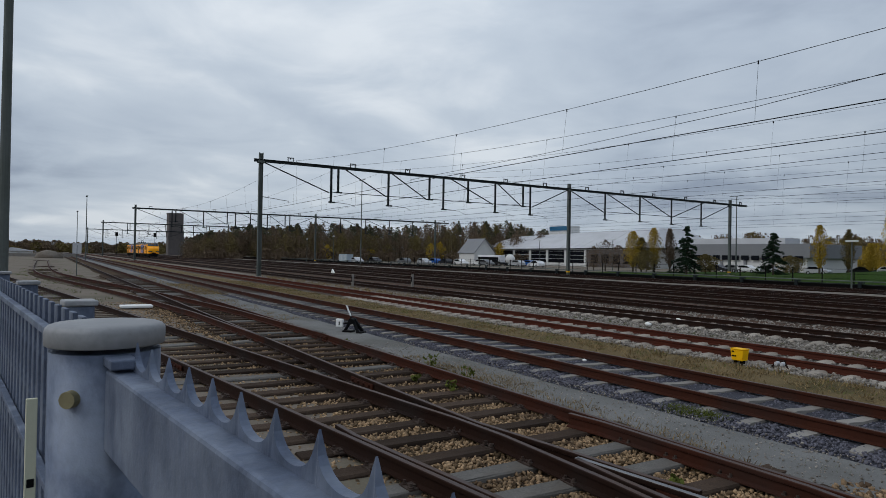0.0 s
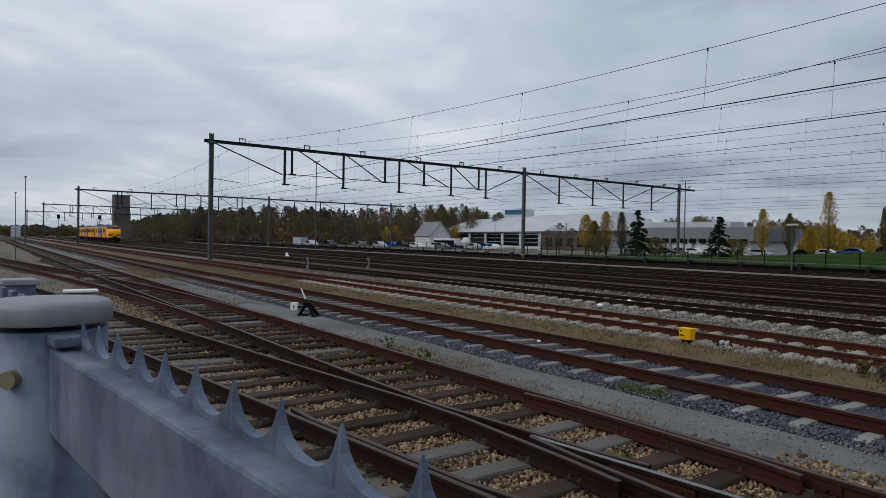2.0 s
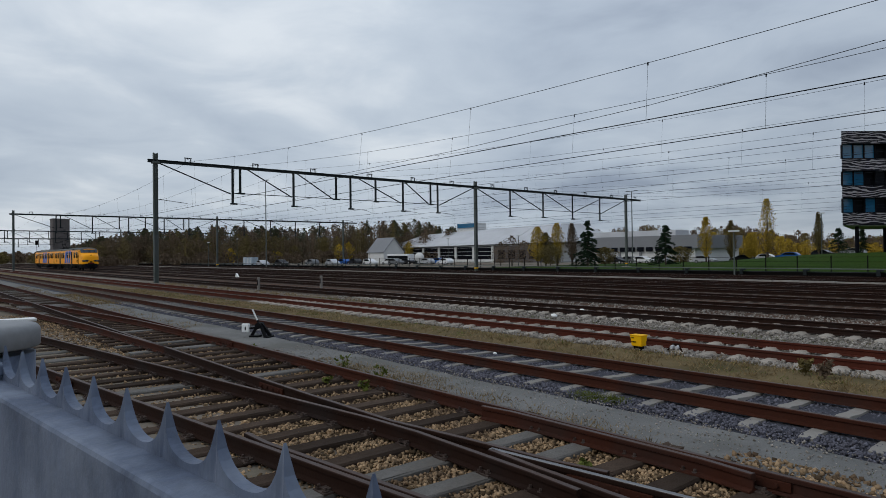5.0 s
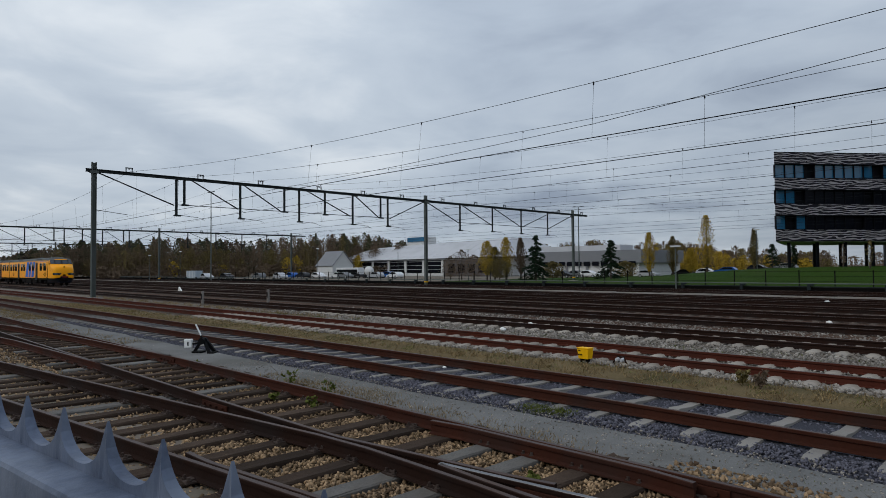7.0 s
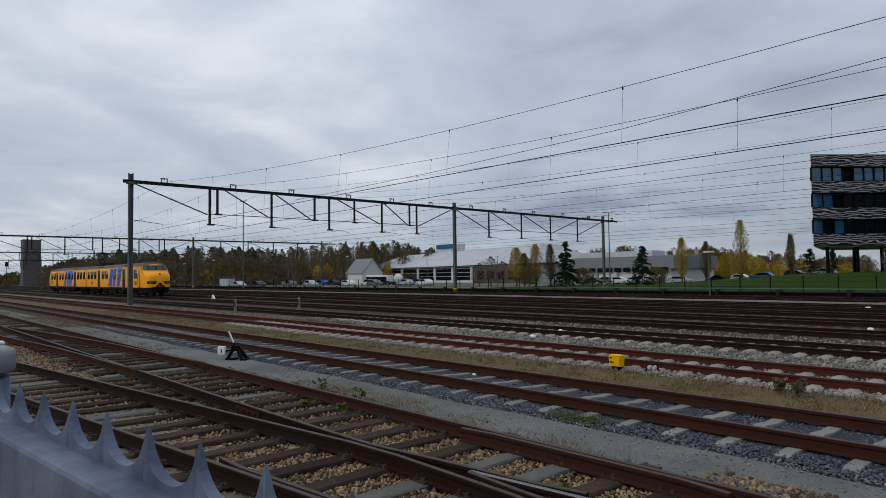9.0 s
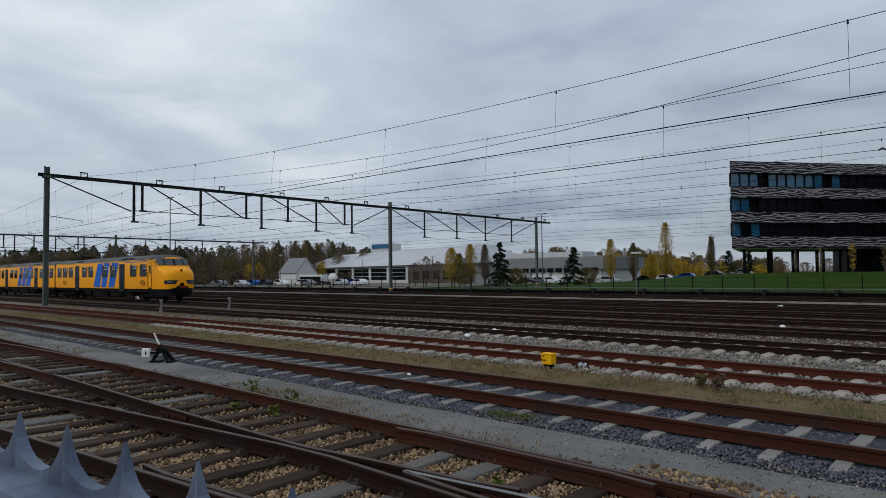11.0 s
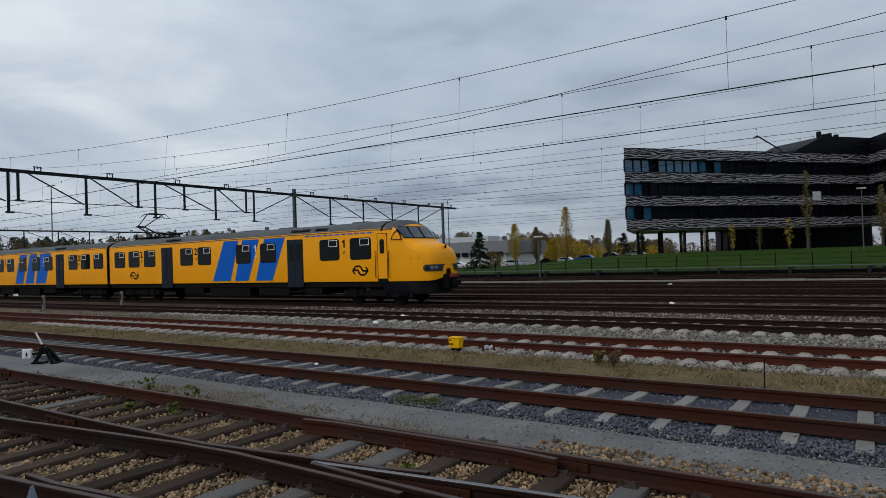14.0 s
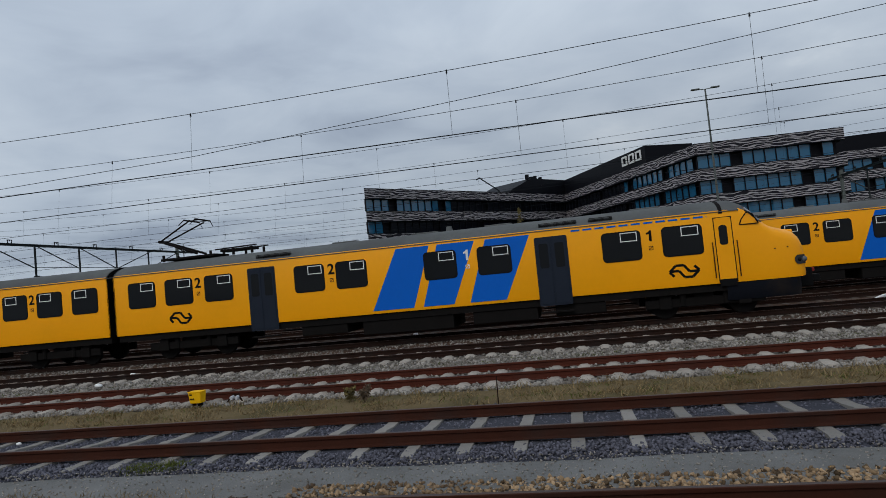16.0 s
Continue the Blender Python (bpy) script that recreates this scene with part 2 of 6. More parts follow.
def band_material():
    """Printed facade band: pale wavy strands on charcoal."""
    m = material("wavy_patterned_facade_band", (0.5, 0.49, 0.48), 0.6, 0, 0.08, 0.4, 6, 0.05)
    n, l = m.node_tree.nodes, m.node_tree.links
    co = n.new("ShaderNodeTexCoord")
    mp = n.new("ShaderNodeMapping")
    mp.inputs["Scale"].default_value = (0.3, 0.3, 1.0)
    l.new(co.outputs["Object"], mp.inputs["Vector"])
    w = n.new("ShaderNodeTexWave")
    w.wave_type, w.bands_direction = "BANDS", "Z"
    w.inputs["Scale"].default_value = 1.0
    w.inputs["Distortion"].default_value = 10.5
    w.inputs["Detail"].default_value = 2.0
    w.inputs["Detail Scale"].default_value = 1.3
    l.new(mp.outputs[0], w.inputs["Vector"])
    r = n.new("ShaderNodeValToRGB")
    r.color_ramp.elements[0].position, r.color_ramp.elements[0].color = 0.52, (0.016, 0.015, 0.02, 1)
    r.color_ramp.elements[1].position, r.color_ramp.elements[1].color = 0.72, (0.33, 0.31, 0.325, 1)
    l.new(w.outputs["Fac"], r.inputs[0])
    l.new(r.outputs[0], n["Principled BSDF"].inputs["Base Color"])
    return m


BAND = band_material()


# ---------------- mesh helpers ----------------
def box(bm, x0, x1, y0, y1, z0, z1, bevel=0.0):
    vs = [bm.verts.new((x, y, z)) for x in (x0, x1) for y in (y0, y1) for z in (z0, z1)]
    fs = [(0, 1, 3, 2), (4, 6, 7, 5), (0, 4, 5, 1), (2, 3, 7, 6), (0, 2, 6, 4), (1, 5, 7, 3)]
    faces = [bm.faces.new([vs[i] for i in f]) for f in fs]
    if bevel:
        edges = list({e for f in faces for e in f.edges})
        bmesh.ops.bevel(bm, geom=edges, offset=bevel, segments=2, affect="EDGES", profile=0.5)
    return bm


def bar(bm, a, b, w, h=None):
    """A square bar from a to b."""
    a, b = Vector(a), Vector(b)
    h = h or w
    d = (b - a).normalized()
    side = d.cross(Vector((0, 0, 1)))
    side = side.normalized() if side.length > 1e-4 else Vector((1, 0, 0))
    top = side.cross(d).normalized()
    ring = [[bm.verts.new(p + side * sx * w / 2 + top * sz * h / 2) for sx, sz in ((-1, -1), (1, -1), (1, 1), (-1, 1))] for p in (a, b)]
    for i in range(4):
        bm.faces.new((ring[0][i], ring[0][(i + 1) % 4], ring[1][(i + 1) % 4], ring[1][i]))
    bm.faces.new(ring[0][::-1])
    bm.faces.new(ring[1])
    return bm


def rod(bm, a, b, r, r2=None, seg=8):
    """A round bar from a to b, tapering from r to r2."""
    a, b = Vector(a), Vector(b)
    r2 = r if r2 is None else r2
    d = (b - a).normalized()
    side = d.cross(Vector((0, 0, 1)))
    side = side.normalized() if side.length > 1e-4 else Vector((1, 0, 0))
    top = side.cross(d).normalized()
    rings = []
    for p, q in ((a, r), (b, r2)):
        rings.append([bm.verts.new(p + (side * math.cos(k * math.tau / seg) + top * math.sin(k * math.tau / seg)) * q) for k in range(seg)])
    for i in range(seg):
        bm.faces.new((rings[0][i], rings[0][(i + 1) % seg], rings[1][(i + 1) % seg], rings[1][i]))
    bm.faces.new(rings[0][::-1])
    bm.faces.new(rings[1])
    return bm


def tube(bm, pts, r, seg=5):
    """One round wire through all the points."""
    rows = []
    for i, p in enumerate(pts):
        a, b = Vector(pts[max(0, i - 1)]), Vector(pts[min(len(pts) - 1, i + 1)])
        d = (b - a).normalized()
        side = d.cross(Vector((0, 0, 1))).normalized()
        top = side.cross(d)
        rows.append([bm.verts.new(Vector(p) + (side * math.cos(k * math.tau / seg) + top * math.sin(k * math.tau / seg)) * r) for k in range(seg)])
    for a, b in zip(rows, rows[1:]):
        for i in range(seg):
            bm.faces.new((a[i], a[(i + 1) % seg], b[(i + 1) % seg], b[i]))
    bm.faces.new(rows[0][::-1])
    bm.faces.new(rows[-1])
    return bm


def prism(bm, pts, axis, d0, d1):
    """A polygon of (u, v) pairs pushed along axis from d0 to d1. axis y: (x, z); axis x: (y, z); axis z: (x, y)."""
    put = {"y": lambda u, v, d: (u, d, v), "x": lambda u, v, d: (d, u, v), "z": lambda u, v, d: (u, v, d)}[axis]
    a = [bm.verts.new(put(u, v, d0)) for u, v in pts]
    b = [bm.verts.new(put(u, v, d1)) for u, v in pts]
    k = len(pts)
    for i in range(k):
        bm.faces.new((a[i], a[(i + 1) % k], b[(i + 1) % k], b[i]))
    bm.faces.new(a[::-1])
    bm.faces.new(b)
    return bm


def mesh_of(name, bm, mat, smooth=False):
    bmesh.ops.recalc_face_normals(bm, faces=bm.faces[:])
    me = bpy.data.meshes.new(name)
    bm.to_mesh(me)
    bm.free()
    me.materials.append(mat)
    if smooth:
        me.polygons.foreach_set("use_smooth", [True] * len(me.polygons))
    return me


def part(name, bm, mat, parent=None, label="", smooth=False):
    ob = new(name, mesh_of(name, bm, mat, smooth) if isinstance(bm, bmesh.types.BMesh) else bm)
    ob.parent = parent
    if label:
        tagged(ob, label)
    return ob


def BM():
    return bmesh.new()


def thing(name, label, category, group="", kind="", at=(0, 0, 0)):
    ob = new(name)
    ob.location = at
    return tagged(ob, label, category, group, kind)


def from_arrays(name, verts, faces, mat):
    """A mesh straight from arrays: verts n x 3, faces m x k."""
    me = bpy.data.meshes.new(name)
    m, k = faces.shape
    me.vertices.add(len(verts))
    me.vertices.foreach_set("co", np.ascontiguousarray(verts, dtype=np.float32).ravel())
    me.loops.add(m * k)
    me.loops.foreach_set("vertex_index", np.ascontiguousarray(faces, dtype=np.int32).ravel())
    me.polygons.add(m)
    me.polygons.foreach_set("loop_start", np.arange(0, m * k, k, dtype=np.int32))
    me.update(calc_edges=True)
    me.validate()
    me.materials.append(mat)
    return me


RNG = np.random.default_rng(7)


def rots(n):
    q = RNG.normal(size=(n, 4))
    q /= np.linalg.norm(q, axis=1)[:, None]
    w, x, y, z = q.T
    return np.stack([np.stack([1 - 2 * (y * y + z * z), 2 * (x * y - z * w), 2 * (x * z + y * w)], -1),
                     np.stack([2 * (x * y + z * w), 1 - 2 * (x * x + z * z), 2 * (y * z - x * w)], -1),
                     np.stack([2 * (x * z - y * w), 2 * (y * z + x * w), 1 - 2 * (x * x + y * y)], -1)], 1)


CHIP_V = np.array([(x, y, z) for x in (-1, 1) for y in (-1, 1) for z in (-1, 1)], float) * 0.95
_quads = ((0, 1, 3, 2), (4, 6, 7, 5), (0, 4, 5, 1), (2, 3, 7, 6), (0, 2, 6, 4), (1, 5, 7, 3))
CHIP_F = np.array([t for a, b, c, d in _quads for t in ((a, b, c), (a, c, d))])


def stones(name, centres, size, mat, label, category="stones"):
    """Loose stones, each an uneven lump, in one object."""
    n = len(centres)
    sc = size * RNG.uniform(0.5, 1.4, (n, 1, 1)) * np.stack([RNG.uniform(0.8, 1.35, n), RNG.uniform(0.6, 1.0, n), RNG.uniform(0.4, 0.8, n)], -1)[:, None, :]
    lump = CHIP_V[None] * RNG.uniform(0.5, 1.15, (n, 8, 3)) * sc
    v = np.einsum("nij,nkj->nki", rots(n), lump) + centres[:, None, :]
    f = CHIP_F[None] + (np.arange(n) * 8)[:, None, None]
    ob = new(name, from_arrays(name, v.reshape(-1, 3), f.reshape(-1, 3), mat))
    return tagged(ob, label, category, "", "stuff")


def scatter(n, x0, x1, y0, y1, z, spread=0.015):
    return np.stack([RNG.uniform(x0, x1, n), RNG.uniform(y0, y1, n), z + RNG.uniform(-spread, spread, n)], -1)


def sheet(name, xs, ys, height, mat, label, category, kind="structure"):
    """A ground sheet over the given lines of x and y."""
    xs, ys = np.array(xs, float), np.array(ys, float)
    gx, gy = np.meshgrid(xs, ys, indexing="ij")
    gz = np.vectorize(height)(gx, gy)
    v = np.stack([gx, gy, gz], -1).reshape(-1, 3)
    i = np.arange(len(xs) * len(ys)).reshape(len(xs), len(ys))
    f = np.stack([i[:-1, :-1], i[1:, :-1], i[1:, 1:], i[:-1, 1:]], -1).reshape(-1, 4)
    ob = new(name, from_arrays(name, v, f, mat))
    ob.data.polygons.foreach_set("use_smooth", [True] * len(ob.data.polygons))
    return tagged(ob, label, category, "", kind)


def leaf_cloud(centres, size, flat=1.0):
    """Four-cornered leaf clumps, one at each centre, turned any way."""
    n = len(centres)
    q = np.array([[-1, -0.6, 0], [0.2, -1, 0.12], [1, 0.5, 0], [-0.3, 0.9, -0.12]])
    s = size * RNG.uniform(0.5, 1.4, (n, 1, 1))
    v = np.einsum("nij,nkj->nki", rots(n), q[None] * s)
    v[:, :, 2] *= flat
    v += centres[:, None, :]
    f = np.arange(n * 4).reshape(n, 4)
    return v.reshape(-1, 3), f


# ---------------- ground ----------------
def smooth(a, b, v):
    t = min(1.0, max(0.0, (v - a) / (b - a)))
    return t * t * (3 - 2 * t)


def ground_z(x, y):
    z = -0.30 + 0.03 * noise.noise(Vector((x * 0.3, y * 0.3, 0)))
    z += 1.9 * smooth(60, 92, y) * smooth(-60, -25, x)
    z += 0.12 * (1 - smooth(1, 7, y))
    return z


GX = [-3500, -1500, -700, -400, -300] + list(range(-240, 120, 5)) + [130, 160, 220, 400, 900, 1800, 3500]
GY = [-1500, -500, -120, -40, -15, -6] + list(np.arange(-4, 24, 1.0)) + list(range(24, 140, 4)) + [150, 180, 240, 400, 800, 1800, 3500]
sheet("ground", GX, GY, ground_z, SOIL, "sandy brown railway yard soil with thin weeds", "ground")
sheet("lawn", list(range(-75, 101, 5)), list(range(62, 150, 4)), lambda x, y: ground_z(x, y) + 0.05, LAWN,
      "mown green lawn rising towards the office building", "lawn")


def strip_path(name, y0, y1, z, mat, label, cat, x0=-150, x1=40, wob=0.12):
    """A long uneven strip beside the rails."""
    def h(x, y):
        return z + 0.012 * noise.noise(Vector((x * 0.6, y * 1.3, 3)))
    xs = [x0, x0 + 40] + list(np.arange(max(x0 + 50, -60), x1, 0.6))
    ob = sheet(name, xs, np.linspace(y0, y1, 7), h, mat, label, cat)
    for v in ob.data.vertices:
        k = abs((v.co.y - (y0 + y1) / 2) / ((y1 - y0) / 2))
        v.co.y += wob * k * noise.noise(Vector((v.co.x * 0.7, v.co.y, 7)))
        if k > 0.95:
            v.co.z -= 0.09
    return ob


strip_path("service_path", 6.35, 7.75, -0.165, PATH, "compacted grey grit service path between two sidings", "path")
strip_path("grass_verge", 10.95, 12.7, -0.19, MAT, "matted brown dry grass verge between two tracks", "grass verge", wob=0.3)


def ballast_bed(y, half, mat, label, x0=-330, x1=130, top=-0.2):
    bm = BM()
    prof = [(-half - 0.5, -0.36), (-half, top - 0.03), (-half * 0.5, top), (half * 0.5, top), (half, top - 0.03), (half + 0.5, -0.36)]
    xs = [x0, -120, -60] + [x * 0.8 for x in range(-74, 40)] + [x1]
    rows = []
    for x in xs:
        rows.append([bm.verts.new((x, y + u + 0.06 * noise.noise(Vector((x, u, y))), v + 0.025 * noise.noise(Vector((x * 1.7, u * 2, y))))) for u, v in prof])
    for a, b in zip(rows, rows[1:]):
        for i in range(len(prof) - 1):
            bm.faces.new((a[i], b[i], b[i + 1], a[i + 1]))
    ob = part("ballast_bed", bm, mat, smooth=True)
    return tagged(ob, label, "ballast", "ballast beds", "structure")


# ---------------- rails and sleepers ----------------
FOOT = [(-0.068, -0.165), (0.068, -0.165), (0.066, -0.15), (0.016, -0.135), (0.01, -0.05), (0.034, -0.04), (0.036, -0.006),
        (0.03, 0.0), (-0.03, 0.0), (-0.036, -0.006), (-0.034, -0.04), (-0.01, -0.05), (-0.016, -0.135), (-0.066, -0.15)]
TOPS = [(-0.029, -0.004), (0.029, -0.004), (0.026, 0.003), (-0.026, 0.003)]


def sweep(bm, pts, prof):
    """Push a profile of (side, z) along points (x, y)."""
    rows = []
    for i, (x, y) in enumerate(pts):
        a, b = pts[max(0, i - 1)], pts[min(len(pts) - 1, i + 1)]
        d = Vector((b[0] - a[0], b[1] - a[1])).normalized()
        s = Vector((-d.y, d.x))
        rows.append([bm.verts.new((x + s.x * u, y + s.y * u, v)) for u, v in prof])
    k = len(prof)
    for a, b in zip(rows, rows[1:]):
        for i in range(k):
            bm.faces.new((a[i], a[(i + 1) % k], b[(i + 1) % k], b[i]))
    bm.faces.new(rows[0])
    bm.faces.new(rows[-1][::-1])
    return bm


def rail(parent, pts, mat=RUST, top=HEAD):
    r = part("rail", sweep(BM(), pts, FOOT), mat, parent)
    part("running_surface", sweep(BM(), pts, TOPS), top, r, "worn steel running surface")
    return r


def timber_mesh(length, seed, w=0.25):
    """A weathered timber sleeper with worn, uneven edges and a split end."""
    random.seed(seed)
    bm = BM()
    n = 7
    rows = []
    for i in range(n):
        x = -length / 2 + length * i / (n - 1)
        j = lambda s=0.008: random.uniform(-s, s)
        rows.append([bm.verts.new((w / 2 * a + j(), x + j(0.004), b + j(0.006))) for a, b in
                     ((-1, -0.15), (1, -0.15), (1, -0.02), (0.88, 0), (0.1, -0.004), (-0.88, 0), (-1, -0.02))])
    k = 7
    for a, b in zip(rows, rows[1:]):
        for i in range(k):
            bm.faces.new((a[i], a[(i + 1) % k], b[(i + 1) % k], b[i]))
    bm.faces.new(rows[0])
    bm.faces.new(rows[-1][::-1])
    return bm


TIMBERS = [mesh_of("sleeper", timber_mesh(2.6, i), TIMBER) for i in range(4)]
TIMBERS_GREY = [mesh_of("sleeper", timber_mesh(2.6, i + 9), TIMBER_GREY) for i in range(3)]


def concrete_mesh(length=2.5, w=0.25, mat=CONCRETE):
    bm = BM()
    prof = [(-length / 2, 0.02), (-length / 2 + 0.1, 0.0), (-0.35, 0.0), (0, -0.03), (0.35, 0.0), (length / 2 - 0.1, 0.0), (length / 2, 0.02)]
    rows = []
    for y, t in prof:
        rows.append([bm.verts.new((w / 2 * a, y, b)) for a, b in ((-1.1, -0.18), (1.1, -0.18), (0.85, -0.005 - t), (-0.85, -0.005 - t))])
    for a, b in zip(rows, rows[1:]):
        for i in range(4):
            bm.faces.new((a[i], a[(i + 1) % 4], b[(i + 1) % 4], b[i]))
    bm.faces.new(rows[0])
    bm.faces.new(rows[-1][::-1])
    return mesh_of("sleeper", bm, mat)


CONC = concrete_mesh(w=0.2)


def block_mesh(mat):
    """Two rounded concrete blocks joined by a low tie."""
    bm = BM()
    for side in (-1, 1):
        rows = []
        for y, k, h in ((0.3, 0.7, -0.01), (0.42, 0.95, 0.03), (0.8, 1.0, 0.035), (1.05, 1.0, 0.03), (1.2, 0.85, 0.005), (1.26, 0.6, -0.07)):
            rows.append([bm.verts.new((0.16 * k * a, side * y, b if b < -0.1 else h + b)) for a, b in ((-1.1, -0.18), (1.1, -0.18), (0.95, -0.035), (0.45, 0.0), (-0.45, 0.0), (-0.95, -0.035))])
        for a, b in zip(rows, rows[1:]):
            for i in range(6):
                bm.faces.new((a[i], a[(i + 1) % 6], b[(i + 1) % 6], b[i]))
        for r in (rows[0], rows[-1]):
            bm.faces.new((r[0], r[1], r[2], r[5]))
            bm.faces.new((r[2], r[3], r[4], r[5]))
    box(bm, -0.03, 0.03, -0.3, 0.3, -0.12, -0.03)
    return mesh_of("sleeper", bm, mat)


CONC_DUSTY = block_mesh(CONCRETE_DUSTY)
CONC_FAR = concrete_mesh(mat=GRIMY)


def clip_mesh():
    """Chair plate with two bolts each side of a rail."""
    bm = BM()
    box(bm, -0.1, 0.1, -0.16, 0.16, -0.006, 0.012)
    for sx in (-0.06, 0.06):
        for sy in (-0.12, 0.12):
            rod(bm, (sx, sy, 0.0), (sx, sy, 0.055), 0.02, 0.016, 6)
            rod(bm, (sx, sy, 0.01), (sx, sy, 0.028), 0.032, 0.032, 6)
    box(bm, -0.05, 0.05, -0.115, -0.05, 0.012, 0.03)
    box(bm, -0.05, 0.05, 0.05, 0.115, 0.012, 0.03)
    return mesh_of("rail_chair", bm, BOLTED)


CHAIR = clip_mesh()


def piece(me, parent, x, y, z, turn=0.0, name=None):
    ob = new(name or me.name, me)
    ob.parent = parent
    ob.matrix_basis = pose(x, y, z, 0, 0, turn)
    return ob


def joined(name, me, places, parent, label=""):
    """Many copies of a mesh baked into one part."""
    v = np.empty(len(me.vertices) * 3, np.float32)
    me.vertices.foreach_get("co", v)
    v = v.reshape(-1, 3)
    tri = [p.vertices[:] for p in me.polygons if len(p.vertices) == 4]
    f = np.array(tri)
    pl = np.array(places)
    allv = (v[None] + pl[:, None, :]).reshape(-1, 3)
    allf = (f[None] + (np.arange(len(pl)) * len(v))[:, None, None]).reshape(-1, 4)
    ob = new(name, from_arrays(name, allv, allf, me.materials[0]))
    ob.parent = parent
    return tagged(ob, label or "row of far sleepers", "", "", "stuff")


def straight_track(y, label, steel, top, sleeper, pitch, near, mat_bed, bed_label, half=1.9, x0=-330, x1=130, start=-140.0):
    ballast_bed(y, half, mat_bed, bed_label)
    t = thing("railway_track", label, "track", "parallel tracks of the yard", "structure")
    for s in (-0.7525, 0.7525):
        rail(t, [(x0, y + s), (x1, y + s)], steel, top)
    singles, rest = [], []
    for i, x in enumerate(np.arange(start, 70, pitch)):
        (singles if near and near[0] < x < near[1] else rest).append((x, y + random.uniform(-0.02, 0.02), -0.168))
    for p in singles:
        piece(sleeper, t, *p)
    if rest:
        joined("sleepers", CONC_FAR, rest, t)
    return t


random.seed(3)
straight_track(9.25, "rusty siding track on pale concrete sleepers in blue-grey ballast", RUST, HEAD, CONC, 0.72, (-34, 16), BED_BLUE,
               "blue-grey crushed stone ballast under the siding", 1.45, start=-139.78)
straight_track(13.9, "red-rusted track on concrete sleepers beside dry grass", RUST_RED, HEAD, CONC_DUSTY, 0.62, (-30, 14), BED_GREY,
               "pale grey ballast strewn with rust dust", 1.8)
straight_track(18.75, "dark brown running track on concrete sleepers", RUST_DARK, HEAD, CONC_DUSTY, 0.62, (-28, 14), BED_GREY, "grey ballast of a running track", 2.0)
straight_track(23.7, "dark running track that carries the moving train", RUST_DARK, HEAD, CONC_FAR, 0.62, (-20, 14), BED_DARK, "dark stained ballast of the main line", 2.1)
for yy in (28.4, 33.2, 37.9, 41.6, 48.0, 52.6):
    straight_track(yy, "far dark running track on grimy sleepers", RUST_DARK, HEAD, CONC_FAR, 0.62, None, BED_DARK, "dark ballast of a far running track", 2.1)

# the turnout in front: a straight siding and a curved one that joins it

def m_y(x):
    """Outer rail of the curved siding."""
    return 5.19 + 0.12515 * x - 0.000237 * x * x


def n_y(x):
    return m_y(x) - 1.5


ballast_bed(5.2, 1.6, BED_BROWN, "brown stony ballast of the old siding", -250, 60, -0.24)
sheet("turnout_ballast", list(np.arange(-60, 16, 0.7)), list(np.linspace(-3.5, 6.3, 15)),
      lambda x, y: -0.235 + 0.03 * noise.noise(Vector((x * 1.3, y * 1.3, 1))), BED_BROWN, "brown stony ballast spread under the turnout", "ballast")
siding = thing("railway_track", "old siding turnout with rusty rails on weathered timber sleepers", "track", "parallel tracks of the yard", "structure")
rail(siding, [(-330, 5.95), (40, 5.95)], RUST, HEAD)
XS = [-60 + i * 1.5 for i in range(45)]
# straight inner rail: up to the crossing it bends into the far wing rail
rail(siding, [(-330, 4.45), (-8.6, 4.45), (-6.3, 4.475), (-5.2, 4.63), (-4.0, m_y(-4.0) + 0.085), (-3.5, m_y(-3.5) + 0.13)], RUST_DARK, HEAD)
rail(siding, [(-4.7, 4.56), (-4.0, 4.5), (-3.0, 4.46), (0, 4.46), (40, 4.45)], RUST_DARK, HEAD)
# curved outer rail: its near end bends into the near wing rail, the nose begins beyond the gap
rail(siding, [(x, m_y(x)) for x in XS if x < -7] + [(-6.6, m_y(-6.6)), (-5.7, 4.41), (-4.0, 4.37), (-3.4, 4.33)], RUST_DARK, HEAD)
rail(siding, [(-4.72, m_y(-4.72) - 0.01)] + [(x, m_y(x)) for x in XS if -4.5 < x < 6.3], RUST_DARK, SHINY)
rail(siding, [(x, n_y(x)) for x in XS if x < 6.3], RUST_DARK, HEAD)
# check rails opposite the crossing
rail(siding, [(-6.1, 5.79), (-5.6, 5.855), (-3.1, 5.855), (-2.6, 5.79)], RUST, HEAD)
rail(siding, [(-7.0, n_y(-7.0) + 0.15), (-6.5, n_y(-6.5) + 0.09), (-4.1, n_y(-4.1) + 0.09), (-3.6, n_y(-3.6) + 0.15)], RUST_DARK, HEAD)
# second turnout that leaves the siding towards the distant buffers
RC = [(-15, 5.2), (-22, 4.95), (-28, 4.42), (-34, 3.75), (-40, 3.0), (-46, 2.15), (-52, 1.35), (-58, 0.65), (-64, 0.2), (-72, -0.1), (-86, -0.25), (-130, -0.3)]


def offset(pts, d):
    out = []
    for i, (x, y) in enumerate(pts):
        a, b = pts[max(0, i - 1)], pts[min(len(pts) - 1, i + 1)]
        t = Vector((b[0] - a[0], b[1] - a[1])).normalized()
        out.append((x - t.y * d, y + t.x * d))
    return out


for s in (-0.75, 0.75):
    rail(siding, offset(RC, s), RUST, HEAD)

